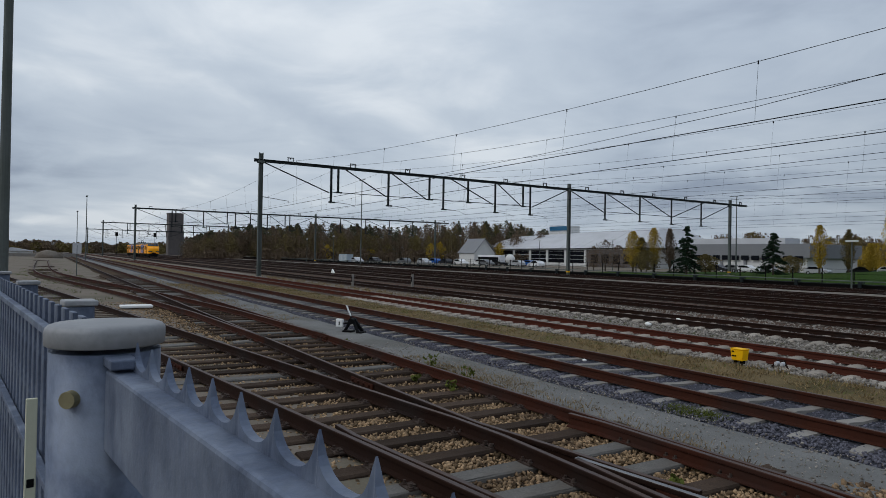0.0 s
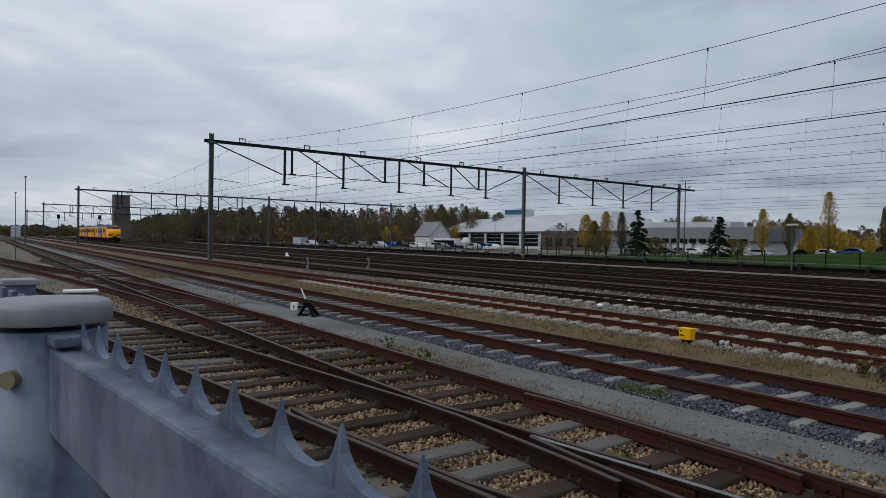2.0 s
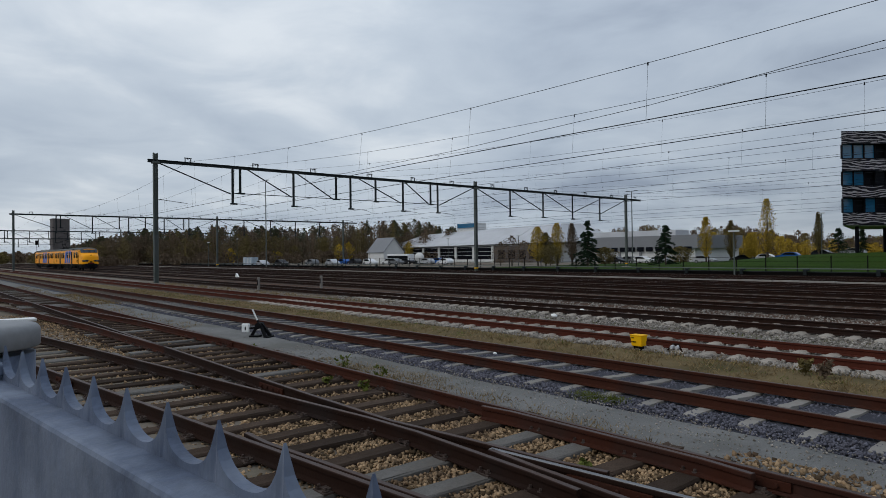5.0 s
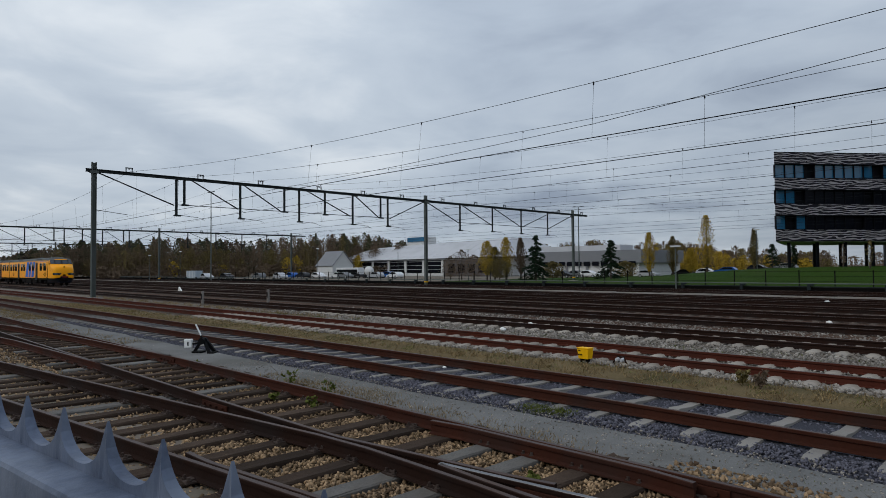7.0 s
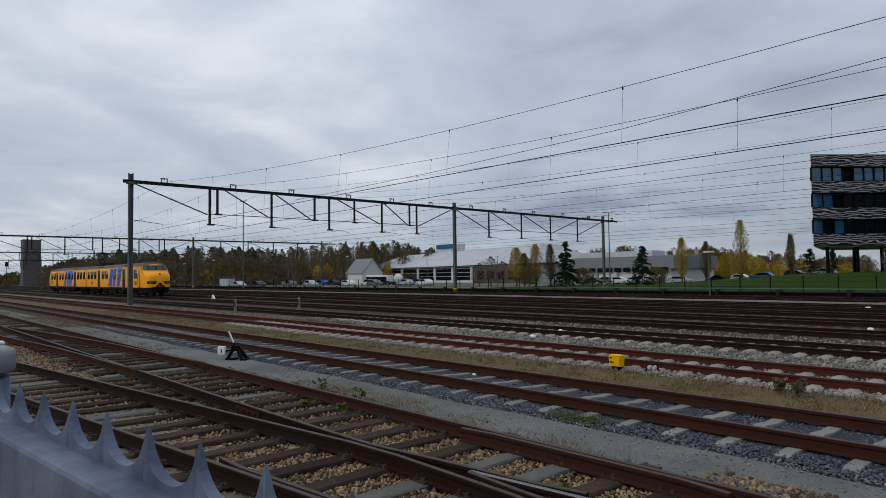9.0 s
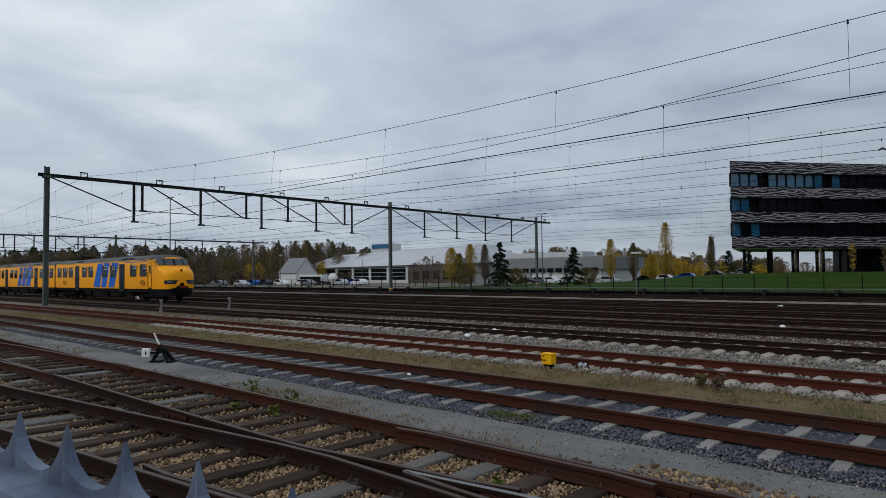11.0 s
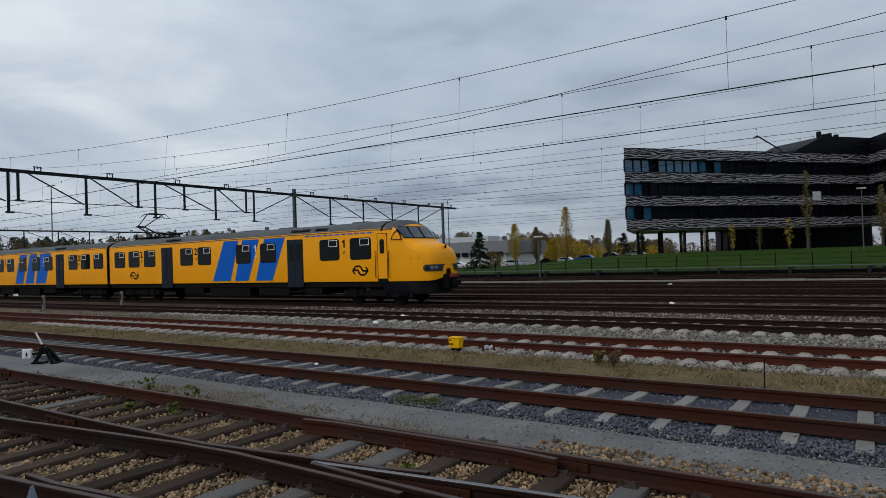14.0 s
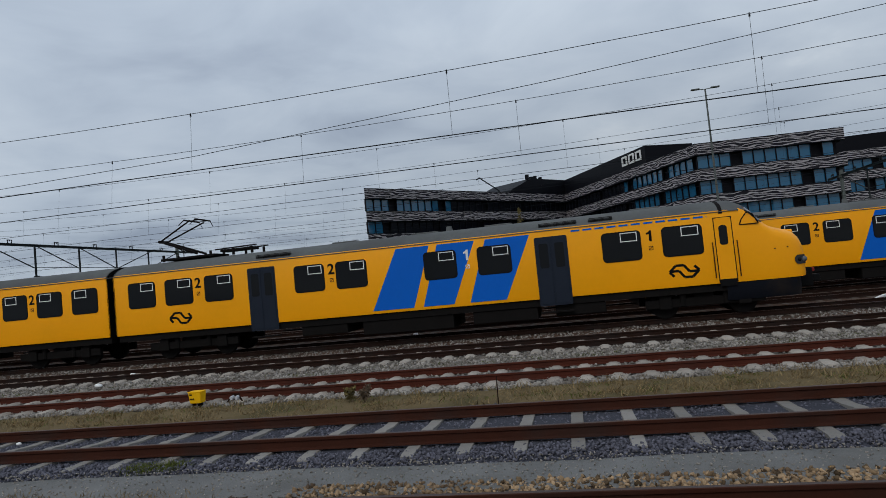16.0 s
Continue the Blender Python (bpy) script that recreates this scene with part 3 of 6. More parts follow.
random.seed(11)
for x in np.arange(-60, 14, 0.66):
    grey = random.random() < 0.24
    turn = random.uniform(-1.6, 1.6)
    if -15.5 < x < 8:
        # long timbers carry both tracks
        y0, y1 = n_y(x) - 0.55 + random.uniform(-0.15, 0.1), 6.55 + random.uniform(-0.1, 0.15)
        me = random.choice(TIMBERS_GREY if grey else TIMBERS)
        ob = piece(me, siding, x, (y0 + y1) / 2, -0.166, turn - 1.5)
        ob.scale = (1, (y1 - y0) / 2.6, 1)
        rails_here = [5.95, 4.46, m_y(x), n_y(x)]
    else:
        ob = piece(random.choice(TIMBERS_GREY if grey else TIMBERS), siding, x, 5.2, -0.166, turn)
        rails_here = [5.95, 4.45]
        if x < -15:
            slope = math.degrees(math.atan(0.125 - 0.00047 * x))
            piece(random.choice(TIMBERS_GREY if grey else TIMBERS), siding, x, m_y(x) - 0.75, -0.17, turn + slope)
            rails_here += [m_y(x), n_y(x)]
    if x > -22:
        for ry in rails_here[:2] if x < -15 else rails_here:
            piece(CHAIR, siding, x, ry, -0.166, random.uniform(-2, 2))
for x, y in RC[4:]:
    for k in range(8):
        piece(TIMBERS[k % 4], siding, x - k * 0.75, np.interp(x - k * 0.75, [q[0] for q in RC[::-1]], [q[1] for q in RC[::-1]]), -0.17, 3)


def fishplate(parent, x, y, turn=0.0):
    bm = BM()
    for s in (-1, 1):
        box(bm, -0.42, 0.42, s * 0.02 - 0.012 + s * 0.012, s * 0.02 + 0.012 + s * 0.012, -0.135, -0.048, 0.006)
        for k in (-0.3, -0.1, 0.1, 0.3):
            rod(bm, (k, s * 0.03, -0.09), (k, s * 0.075, -0.09), 0.024, 0.02, 6)
    ob = part("fishplate", bm, RUST, parent, "rusty bolted fishplate")
    ob.matrix_basis = pose(x, y, 0, 0, 0, turn)
    return ob


for x, y in ((-2.75, 5.95), (-15.2, 5.95), (-3.4, m_y(-3.4)), (-9.5, 4.45), (-12.5, n_y(-12.5))):
    fishplate(siding, x, y, 0 if y in (5.95, 4.45) else 6)

# concrete walkway that shows as a pale line among the far tracks
bm = BM()
for i in range(120):
    x = -330 + i * 3.8
    box(bm, x, x + 3.76, 44.6, 44.95, -0.3, 0.0 + 0.012 * math.sin(i * 2.1))
tagged(part("cable_trough", bm, CONCRETE), "long pale concrete cable trough between far tracks", "cable trough", "", "structure")
strip_path("cess", 15.5, 17.2, -0.2, BED_GREY, "strip of pale gravel between two tracks", "gravel", -330, 60, 0.2)

# low steel barrier along the far side of the yard
barrier = thing("guard_barrier", "long low dark steel barrier with bracketed rails along the yard edge", "barrier", "", "structure")
part("plinth", box(BM(), -330, 130, 57.0, 57.25, -0.35, 0.18), UNDER, barrier)
part("top_rail", box(BM(), -330, 130, 56.8, 57.2, 0.42, 0.5, 0.02), GALV, barrier)
part("lower_rail", box(BM(), -330, 130, 56.7, 56.8, 0.17, 0.25), GALV_DARK, barrier)
brk = BM()
box(brk, -0.12, 0.12, 56.5, 56.72, -0.05, 0.42)
box(brk, -0.12, 0.35, 56.48, 56.7, 0.3, 0.42)
brk = mesh_of("bracket", brk, GALV_DARK)
for i in range(-40, 18):
    piece(brk, barrier, i * 5.2, 0, 0)

# ---------------- loose stones, grass and weeds ----------------
ST = "loose brown ballast stones between weathered sleepers"
stones("ballast_stones", np.concatenate([scatter(34000, -8, 3.5, 3.0, 6.6, -0.226, 0.022), scatter(21000, -15, -2, 1.2, 6.5, -0.226, 0.022), scatter(14000, -30, -15, 0.5, 6.5, -0.222)]), 0.021, STONE_BROWN, ST, "ballast stones")
stones("ballast_stones", scatter(3600, -3.2, 7, 6.2, 6.85, -0.17, 0.02), 0.024, STONE_BROWN, "brown stones spilled onto the grit path edge", "ballast stones")
stones("ballast_stones", np.concatenate([scatter(26000, -12, 6, 7.65, 10.9, -0.216, 0.02), scatter(9000, -36, -12, 7.6, 10.8, -0.214), scatter(4500, -14, 6, 7.8, 8.3, -0.195, 0.012), scatter(4000, -14, 6, 10.2, 10.9, -0.19, 0.014)]), 0.0185, STONE_BLUE, "sharp blue-grey ballast stones round concrete sleepers", "ballast stones")
stones("ballast_stones", np.concatenate([scatter(7000, -20, 8, 12.45, 13.05, -0.2, 0.03), scatter(11000, -24, 9, 13.0, 17, -0.185), scatter(11000, -30, 10, 16.5, 21.3, -0.185), scatter(6000, -24, 12, 21, 26.5, -0.2)]), 0.032, STONE_GREY, "pale grey ballast stones beside the rusty track", "ballast stones")

stones("path_grit", np.concatenate([scatter(4500, -14, 7, 6.5, 7.75, -0.165, 0.01), scatter(300, -40, -14, 6.4, 7.8, -0.165, 0.01)]), 0.011, STONE_GREY, "loose grey grit on the service path", "grit")


def blades(name, n, x0, x1, y0, y1, h, mat, label, z=-0.2, lean=0.5):
    """Thin grass blades in clumps."""
    c = np.stack([RNG.uniform(x0, x1, n // 14), RNG.uniform(y0, y1, n // 14)], -1)
    k = RNG.integers(0, len(c), n)
    base = np.concatenate([c[k] + RNG.normal(0, 0.09, (n, 2)), np.full((n, 1), z)], 1)
    tip = base + np.stack([RNG.normal(0, lean, n) * h, RNG.normal(0, lean, n) * h, RNG.uniform(0.4, 1.2, n) * h], -1)
    a = RNG.uniform(0, math.tau, n)
    w = np.stack([np.cos(a), np.sin(a), np.zeros(n)], -1) * RNG.uniform(0.004, 0.011, (n, 1))
    v = np.stack([base - w, base + w, tip], 1).reshape(-1, 3)
    ob = new(name, from_arrays(name, v, np.arange(3 * n).reshape(n, 3), mat))
    return tagged(ob, label, "grass", "", "stuff")


blades("dry_grass", 22000, -48, 8, 11.0, 12.65, 0.07, STRAW, "dry straw-coloured grass strip between two tracks", lean=0.9)
blades("dry_grass", 6000, -48, 8, 11.2, 12.5, 0.06, WEED, "low green grass mixed into the dry strip", lean=0.9)
blades("dry_grass", 3000, -30, 8, 16.2, 16.9, 0.06, WEED, "thin low grass between the ballast of two tracks", lean=0.9)
blades("dry_grass", 1600, -12, 6, 11.2, 12.5, 0.16, STRAW, "thicker tufts of dry straw grass")
blades("dry_grass", 2600, -12, -4, 6.35, 6.8, 0.09, STRAW, "thin yellow grass along the rusty rail")
blades("dry_grass", 5000, -60, -20, 6.2, 7.2, 0.12, STRAW, "thin yellow grass along the far grit path")
blades("dry_grass", 5000, -60, -22, 15.6, 17.2, 0.14, STRAW, "thin dry grass near the gantry foot")
blades("dry_grass", 2600, -10.6, -8.2, 6.5, 7.15, 0.07, STRAW, "patch of yellow grass on the path edge", lean=0.8)
blades("dry_grass", 900, -6.2, -5.5, 7.85, 8.15, 0.06, WEED, "small patch of green grass by the blue ballast", lean=0.8)
blades("dry_grass", 5000, -44, -33, 6.7, 7.8, 0.12, STRAW, "patch of yellow grass far along the path", lean=0.8)
blades("weeds", 700, -9, 2, 7.0, 7.2, 0.05, WEED, "thin green weeds on the grit path")
blades("dry_grass", 4000, -80, -25, -2, 2.6, 0.12, WEED, "thin grass on the sandy yard edge")


def weed(x, y, h, mat=WEED, n=60):
    t = thing("weed_plant", "small leafy green weed growing beside the rail", "plant", "weeds by the rails", at=(x, y, -0.2))
    bm = BM()
    tips = []
    for i in range(4):
        a = random.uniform(0, math.tau)
        tip = Vector((math.cos(a) * h * 0.3, math.sin(a) * h * 0.3, h * random.uniform(0.6, 1)))
        rod(bm, (0, 0, 0), tip, 0.005, 0.002, 5)
        tips.append(tip)
    part("stem", bm, mat, t)
    c = np.array([tuple(random.choice(tips) * random.uniform(0.25, 1) + Vector((random.gauss(0, 0.03), random.gauss(0, 0.03), 0))) for _ in range(n)])
    part("leaves", from_arrays("leaves", *leaf_cloud(c, 0.025), mat), None, t)


for x, y, h in ((-10.3, 6.22, 0.38), (-9.1, 6.2, 0.42), (-8.6, 5.6, 0.22), (-14.0, 6.15, 0.2), (-9.6, 5.5, 0.15), (-4.0, 5.2, 0.12)):
    weed(x, y, h)
weed(-4.1, 11.9, 0.36, LEAF_BROWN, 260)
weed(-4.45, 12.05, 0.3, LEAF_OLIVE, 220)

# ---------------- spiked fence beside the camera ----------------
FENCE_AT = pose(-0.4498, 0.1253, 0, 0, 0, 6.574)


def fence_thing(name, label, category):
    t = thing(name, label, category)
    t.matrix_basis = FENCE_AT
    return t


def comb_mesh(pitch, count, first, z0, z_low, z_tip, thick):
    """Strip with curved hollows between sharp tips."""
    bm = BM()
    tops = []
    for i in range(count):
        x = (first + i) * pitch
        for k in range(18):
            u = k / 18
            a = abs(2 * u - 1)
            tops.append((x + u * pitch, z_low + (z_tip - z_low) * (0.72 * (1 - math.sqrt(max(0.0, 1 - a * a))) + 0.28 * a ** 9)))
    tops.append(((first + count) * pitch, z_tip))
    for y0, y1, out in ((-thick / 2, thick / 2, None),):
        low = [[bm.verts.new((x, y, z0)) for x, z in tops] for y in (y0, y1)]
        up = [[bm.verts.new((x, y * (1 - 0.8 * (max(0.0, z - z_low) / (z_tip - z_low)) ** 2), z)) for x, z in tops] for y in (y0, y1)]
        for i in range(len(tops) - 1):
            bm.faces.new((low[0][i], low[0][i + 1], up[0][i + 1], up[0][i]))
            bm.faces.new((low[1][i + 1], low[1][i], up[1][i], up[1][i + 1]))
            bm.faces.new((up[0][i], up[0][i + 1], up[1][i + 1], up[1][i]))
    return bm


post = fence_thing("fence_post", "round blue-grey galvanised gate post with a flat zinc cap", "fence post")
post.matrix_basis = FENCE_AT @ pose(0, -0.0145, 0)
rod_bm = BM()
bmesh.ops.create_cone(rod_bm, segments=48, radius1=0.067, radius2=0.067, depth=2.15, cap_ends=True, matrix=pose(-0.51, 0, 0.81))
part("tube", rod_bm, FENCE, post, smooth=False)
for p in post.children[0].data.polygons:
    p.use_smooth = abs(p.normal.z) < 0.5
cap = BM()
lathe = [(0.0, 1.9205), (0.05, 1.9203), (0.064, 1.9195), (0.069, 1.9175), (0.0715, 1.9145), (0.0725, 1.911), (0.0725, 1.8935), (0.071, 1.892), (0.06, 1.892)]
rings = [[cap.verts.new((-0.51 + r * math.cos(k * math.tau / 56), r * math.sin(k * math.tau / 56), z)) for k in range(56)] for r, z in lathe[1:]]
crest = cap.verts.new((-0.51, 0, lathe[0][1]))
for k in range(56):
    cap.faces.new((crest, rings[0][k], rings[0][(k + 1) % 56]))
for p_, q_ in zip(rings, rings[1:]):
    for k in range(56):
        cap.faces.new((p_[k], q_[k], q_[(k + 1) % 56], p_[(k + 1) % 56]))
part("cap", cap, CAPM, post, "flat grey zinc cap", smooth=True)
bolt = BM()
rod(bolt, (-0.466, -0.043, 1.8315), (-0.4555, -0.0535, 1.8315), 0.0112, 0.0105, 24)
part("bolt_head", bolt, material("dull_brass_bolt", (0.25, 0.22, 0.13), 0.5, 0.4, 0.15, 20, 80, 0.1), post, "dull brass-coloured bolt head")
lug = box(BM(), -0.47, -0.40, -0.016, 0.016, 1.872, 1.884, 0.002)
part("lug", lug, FENCE, post)
tag = box(BM(), -0.628, -0.622, -0.0785, -0.0645, 1.45, 1.805, 0.001)
tg = part("plate", tag, material("cream_label_plate", (0.55, 0.55, 0.42), 0.6, 0, 0.06, 20, 90, 0.05), post, "narrow cream label plate with unreadable marks")
marks = BM()
for k in range(7):
    box(marks, -0.622, -0.6212, -0.076, -0.067, 1.50 + k * 0.03, 1.512 + k * 0.03)
part("marks", marks, BLACK, tg)

panel = fence_thing("spiked_fence", "blue-grey galvanised fence panel topped with a row of sharp spikes", "fence")
part("top_rail", box(BM(), -0.445, 4.0, -0.028, 0.014, 1.765, 1.868, 0.004), FENCE, panel, smooth=False)
part("spike_strip", comb_mesh(0.0679, 66, -6, 1.845, 1.8728, 1.9035, 0.008), FENCE, panel, "spike strip with curved hollows between sharp tips")
part("lower_rail", box(BM(), -0.445, 4.0, -0.02, 0.02, 0.2, 0.26, 0.004), FENCE, panel)
slat = mesh_of("slat", box(BM(), -0.025, 0.025, -0.004, 0.004, 0.0, 1.77, 0.0015), FENCE)
for i in range(34):
    piece(slat, panel, -0.36 + i * 0.125, 0.01, 0)

left_panel = fence_thing("palisade_fence", "blue-grey palisade fence of close upright slats", "fence")
tall = mesh_of("slat", box(BM(), -0.022, 0.022, -0.004, 0.004, 0.0, 1.902, 0.0015), FENCE)
for i in range(75):
    piece(tall, left_panel, -0.62 - i * 0.092, 0.004, 0)
for z in (1.85, 1.55, 0.3):
    part("cross_rail", box(BM(), -7.6, -0.58, -0.022, -0.004, z - 0.008, z + 0.008, 0.002), FENCE, left_panel)
for x in (-1.06, -1.98, -2.95, -4.4, -6.0):
    small = fence_thing("fence_post", "slim square fence post with a pale flat cap", "fence post")
    part("tube", box(BM(), x - 0.025, x + 0.025, 0.014, 0.064, -0.25, 1.9, 0.003), FENCE, small)
    part("cap", box(BM(), x - 0.03, x + 0.03, 0.008, 0.07, 1.9, 1.912, 0.003), CAPM, small, "pale flat cap")


def lamp_mast(x, y, h, r, label, heads=2, base=-0.3, mat=GALV):
    t = thing("lamp_mast", label, "lamp post", "tall yard lamps", at=(x, y, base))
    part("pole", rod(BM(), (0, 0, 0), (0, 0, h), r, r * 0.55, 12), mat, t)
    bm = BM()
    for k in range(heads):
        s = 1 if k == 0 else -1
        bar(bm, (0, 0, h), (s * 0.8, 0, h + 0.05), 0.06)
        box(bm, min(s * 0.5, s * 1.25), max(s * 0.5, s * 1.25), -0.16, 0.16, h + 0.02, h + 0.14, 0.02)
    part("lamp_head", bm, mat, t)
    return t


lamp_mast(-13.2, -0.62, 12.0, 0.09, "tall grey galvanised lamp mast beside the fence", 2)
lamp_mast(-130, 6.25, 11.6, 0.1, "tall slim yard lamp mast by the far siding", 2)
lamp_mast(-165, 6.15, 10.6, 0.1, "tall slim yard lamp mast by the far siding", 2)
lamp_mast(-120, 55.2, 17.4, 0.13, "tall slim lamp mast beyond the tracks", 2)
lamp_mast(-70, 107, 14.0, 0.13, "tall slim lamp mast beside the car park", 2)
lamp_mast(14.0, 62.2, 17.7, 0.13, "tall yard lamp mast with two flat lamp heads", 2)

# ---------------- catenary gantries ----------------
OMEGAS = [18.67, 24.76, 30.7, 37.4, 43.1, 48.8, 55.5, 61.6, 67.5, 74.0, 80.3]
HANGERS = [(22.6, 6.79), (23.3, 7.75), (28.6, 6.8), (33.3, 7.7), (35.0, 6.79), (38.1, 7.67), (41.7, 6.8), (45.6, 7.7), (46.65, 6.78),
           (58.6, 6.75), (64.9, 6.79), (71.1, 6.72), (77.4, 6.72)]
MASTS = [16.0, 52.6, 84.0]
gantry = thing("catenary_gantry", "grey-green steel gantry spanning the tracks on three masts", "gantry", "overhead line gantries")
for y in MASTS:
    bm = BM()
    box(bm, -0.15, 0.15, y - 0.17, y - 0.13, -0.3, 10.75)
    box(bm, -0.15, 0.15, y + 0.13, y + 0.17, -0.3, 10.75)
    box(bm, -0.02, 0.02, y - 0.13, y + 0.13, -0.3, 10.7)
    box(bm, -0.2, 0.2, y - 0.3, y + 0.3, 9.85, 10.05)
    m = part("mast", bm, GALV, gantry, "weathered steel mast")
    part("footing", box(BM(), -0.55, 0.55, y - 0.55, y + 0.55, -0.45, -0.12, 0.04), CONCRETE, m, "pale concrete footing")
    if y > 20:
        part("warning_band", box(BM(), -0.158, 0.158, y - 0.178, y + 0.178, 0.25, 0.38), SIGNY, m, "yellow warning band")
bm = BM()
box(bm, -0.1, 0.1, 15.4, 88.0, 9.93, 9.99)
box(bm, -0.1, 0.1, 15.4, 88.0, 10.14, 10.2)
box(bm, -0.03, 0.03, 15.4, 88.0, 9.99, 10.14)
part("beam", bm, GALV_DARK, gantry)
for y, z in HANGERS:
    bm = BM()
    box(bm, -0.05, 0.05, y - 0.1, y - 0.07, z, 10.0)
    box(bm, -0.05, 0.05, y + 0.07, y + 0.1, z, 10.0)
    box(bm, -0.02, 0.02, y - 0.07, y + 0.07, z, 10.0)
    box(bm, -0.09, 0.09, y - 0.22, y + 0.4, z - 0.09, z + 0.05)
    h = part("hanger", bm, GALV_DARK, gantry)
    if z < 7:
        arm = BM()
        rod(arm, (0, y + 0.4, z), (0.1, y + 1.9, z - 0.12), 0.025, 0.02, 6)
        rod(arm, (0.1, y + 1.9, z - 0.12), (0.1, y + 2.5, z - 0.35), 0.015, 0.015, 6)
        part("registration_arm", arm, WIRE, h)
for a, b in ((16.2, 22.4), (24.0, 28.4), (29.0, 33.0), (36, 41.4), (42, 45.4), (52.8, 58.4), (59, 64.7), (65.2, 71), (84, 77.6), (78, 71.3), (52.3, 46.9)):
    part("brace", bar(BM(), (0, a, 9.95), (0, b, 7.65), 0.09), GALV_DARK, gantry)
for a, b in ((22.6, 28.6), (28.6, 35.0), (35, 41.7), (41.7, 46.6), (58.6, 64.9), (64.9, 71.1), (71.1, 77.4)):
    part("tie_rod", bar(BM(), (0, a, 7.72), (0, b, 7.72), 0.06), GALV_DARK, gantry)
om = BM()
for s in (-0.24, 0.24):
    box(om, -0.04, 0.04, s - 0.03, s + 0.03, 10.2, 10.5)
box(om, -0.06, 0.06, -0.29, 0.29, 10.5, 10.57)
rod(om, (0, 0, 10.5), (0, 0, 10.4), 0.05, 0.04, 8)
om = mesh_of("wire_support", om, GALV_DARK)
for y in OMEGAS + [86.5]:
    piece(om, gantry, 0, y, 0)
arm = BM()
rod(arm, (0, 16.1, 6.9), (0, 18.6, 6.62), 0.03, 0.02, 6)
part("registration_arm", arm, WIRE, gantry)
gantry.location = (-56, 0, 0)
for gx in (-136, -216, -296, 33, 118):
    copy_thing(gantry, pose(gx, -1.2 if gx < 0 else 0, 0))

# ---------------- overhead wires ----------------
SUPPORTS = [-376, -296, -216, -136, -56, 33, 118, 200]
TRACK_WIRES = [18.75, 23.7, 28.4, 33.2, 37.9, 42.6, 47.5, 59.6, 66, 72.2, 78.5]


def messenger_z(x, sag):
    for a, b in zip(SUPPORTS, SUPPORTS[1:]):
        if a <= x <= b:
            u = (x - a) / (b - a)
            return 10.26 - sag * ((b - a) / 89) ** 2 * 4 * u * (1 - u)
    return 10.26


for j, y in enumerate(TRACK_WIRES):
    t = thing("overhead_wire", "dark overhead contact line with droppers above a track", "wire", "overhead lines")
    near_line = y < 25
    sag = 2.02 - 0.05 * ((j * 2) % 5)
    cz = 6.38 + 0.05 * ((j * 13) % 3 - 1)
    part("messenger_wire", tube(BM(), [(x, y, messenger_z(x, sag)) for x in range(-376, 201, 4)], 0.0105 if near_line else 0.008), WIRE, t)
    zig = lambda x: y + 0.25 * math.sin(x * 0.06)
    part("contact_wire", tube(BM(), [(x, zig(x), cz) for x in range(-376, 201, 8)], 0.017 if near_line else 0.011), WIRE, t)
    x = -136 + 4.0 + j * 1.7
    rest = BM()
    while x < 110:
        bm = BM() if near_line and -60 < x < 30 else rest
        top = messenger_z(x, sag)
        wr_ = 0.0055 if near_line else 0.0035
        rod(bm, (x, zig(x), cz), (x, y, top), wr_, wr_, 4)
        rod(bm, (x, y, top - 0.08), (x, y, top + 0.03), 0.03, 0.02, 5)
        if bm is not rest:
            part("dropper", bm, WIRE, t)
        x += 8.6
    tagged(part("dropper", rest, WIRE, t), "thin far dropper wires", "", "", "stuff")
t = thing("overhead_wire", "slanting tail wire that climbs away above the tracks", "wire", "overhead lines")
bm = BM()
pts = [(-34, 18.9, 6.6), (-22, 19.1, 6.7), (-12, 19.4, 7.0), (0, 20.0, 7.9), (14, 20.8, 9.2), (33, 22, 10.4)]
part("tail_wire", tube(bm, pts, 0.0105), WIRE, t)

# ---------------- the train ----------------
HOUSING = material("charcoal_lamp_housing", (0.035, 0.037, 0.04), 0.45, 0, 0.15, 3, 20, 0.05)
SKIRT = material("dark_slate_skirt_paint", (0.008, 0.0095, 0.014), 0.6, 0, 0.25, 2, 18, 0.05, (0.03, 0.022, 0.016), 0.5)
LENS = material("grey_headlight_lens", (0.13, 0.14, 0.15), 0.2, 0, 0.05, 5, 20, 0)
SCREEN = plain_glass("windscreen_glass", (0.03, 0.04, 0.055), 0.05)
W = 1.40
ZB, ZS, ZR = 1.05, 3.32, 3.86


def section(s):
    """Half width, shoulder height, top height and bottom of the leading car's skin at s metres behind the reference point."""
    pts = [(-30, W, ZS, ZR, ZB), (-2.9, W, ZS, ZR, ZB), (-2.5, 1.395, 3.28, 3.84, ZB), (-2.15, 1.385, 3.07, 3.67, ZB), (-1.95, 1.37, 2.86, 3.47, ZB),
           (-1.7, 1.345, 2.62, 3.12, ZB), (-1.42, 1.32, 2.42, 2.84, ZB), (-1.1, 1.28, 2.3, 2.73, ZB), (-0.85, 1.22, 2.16, 2.66, ZB), (-0.65, 1.12, 2.0, 2.57, ZB),
           (-0.52, 1.01, 1.85, 2.44, ZB + 0.01), (-0.44, 0.88, 1.7, 2.32, ZB + 0.03), (-0.38, 0.7, 1.56, 2.08, ZB + 0.06), (-0.345, 0.45, 1.46, 1.8, ZB + 0.12), (-0.33, 0.18, 1.42, 1.56, ZB + 0.2)]
    xs = [p[0] for p in pts]
    return [float(np.interp(s, xs, [p[k] for p in pts])) for k in range(1, 5)]


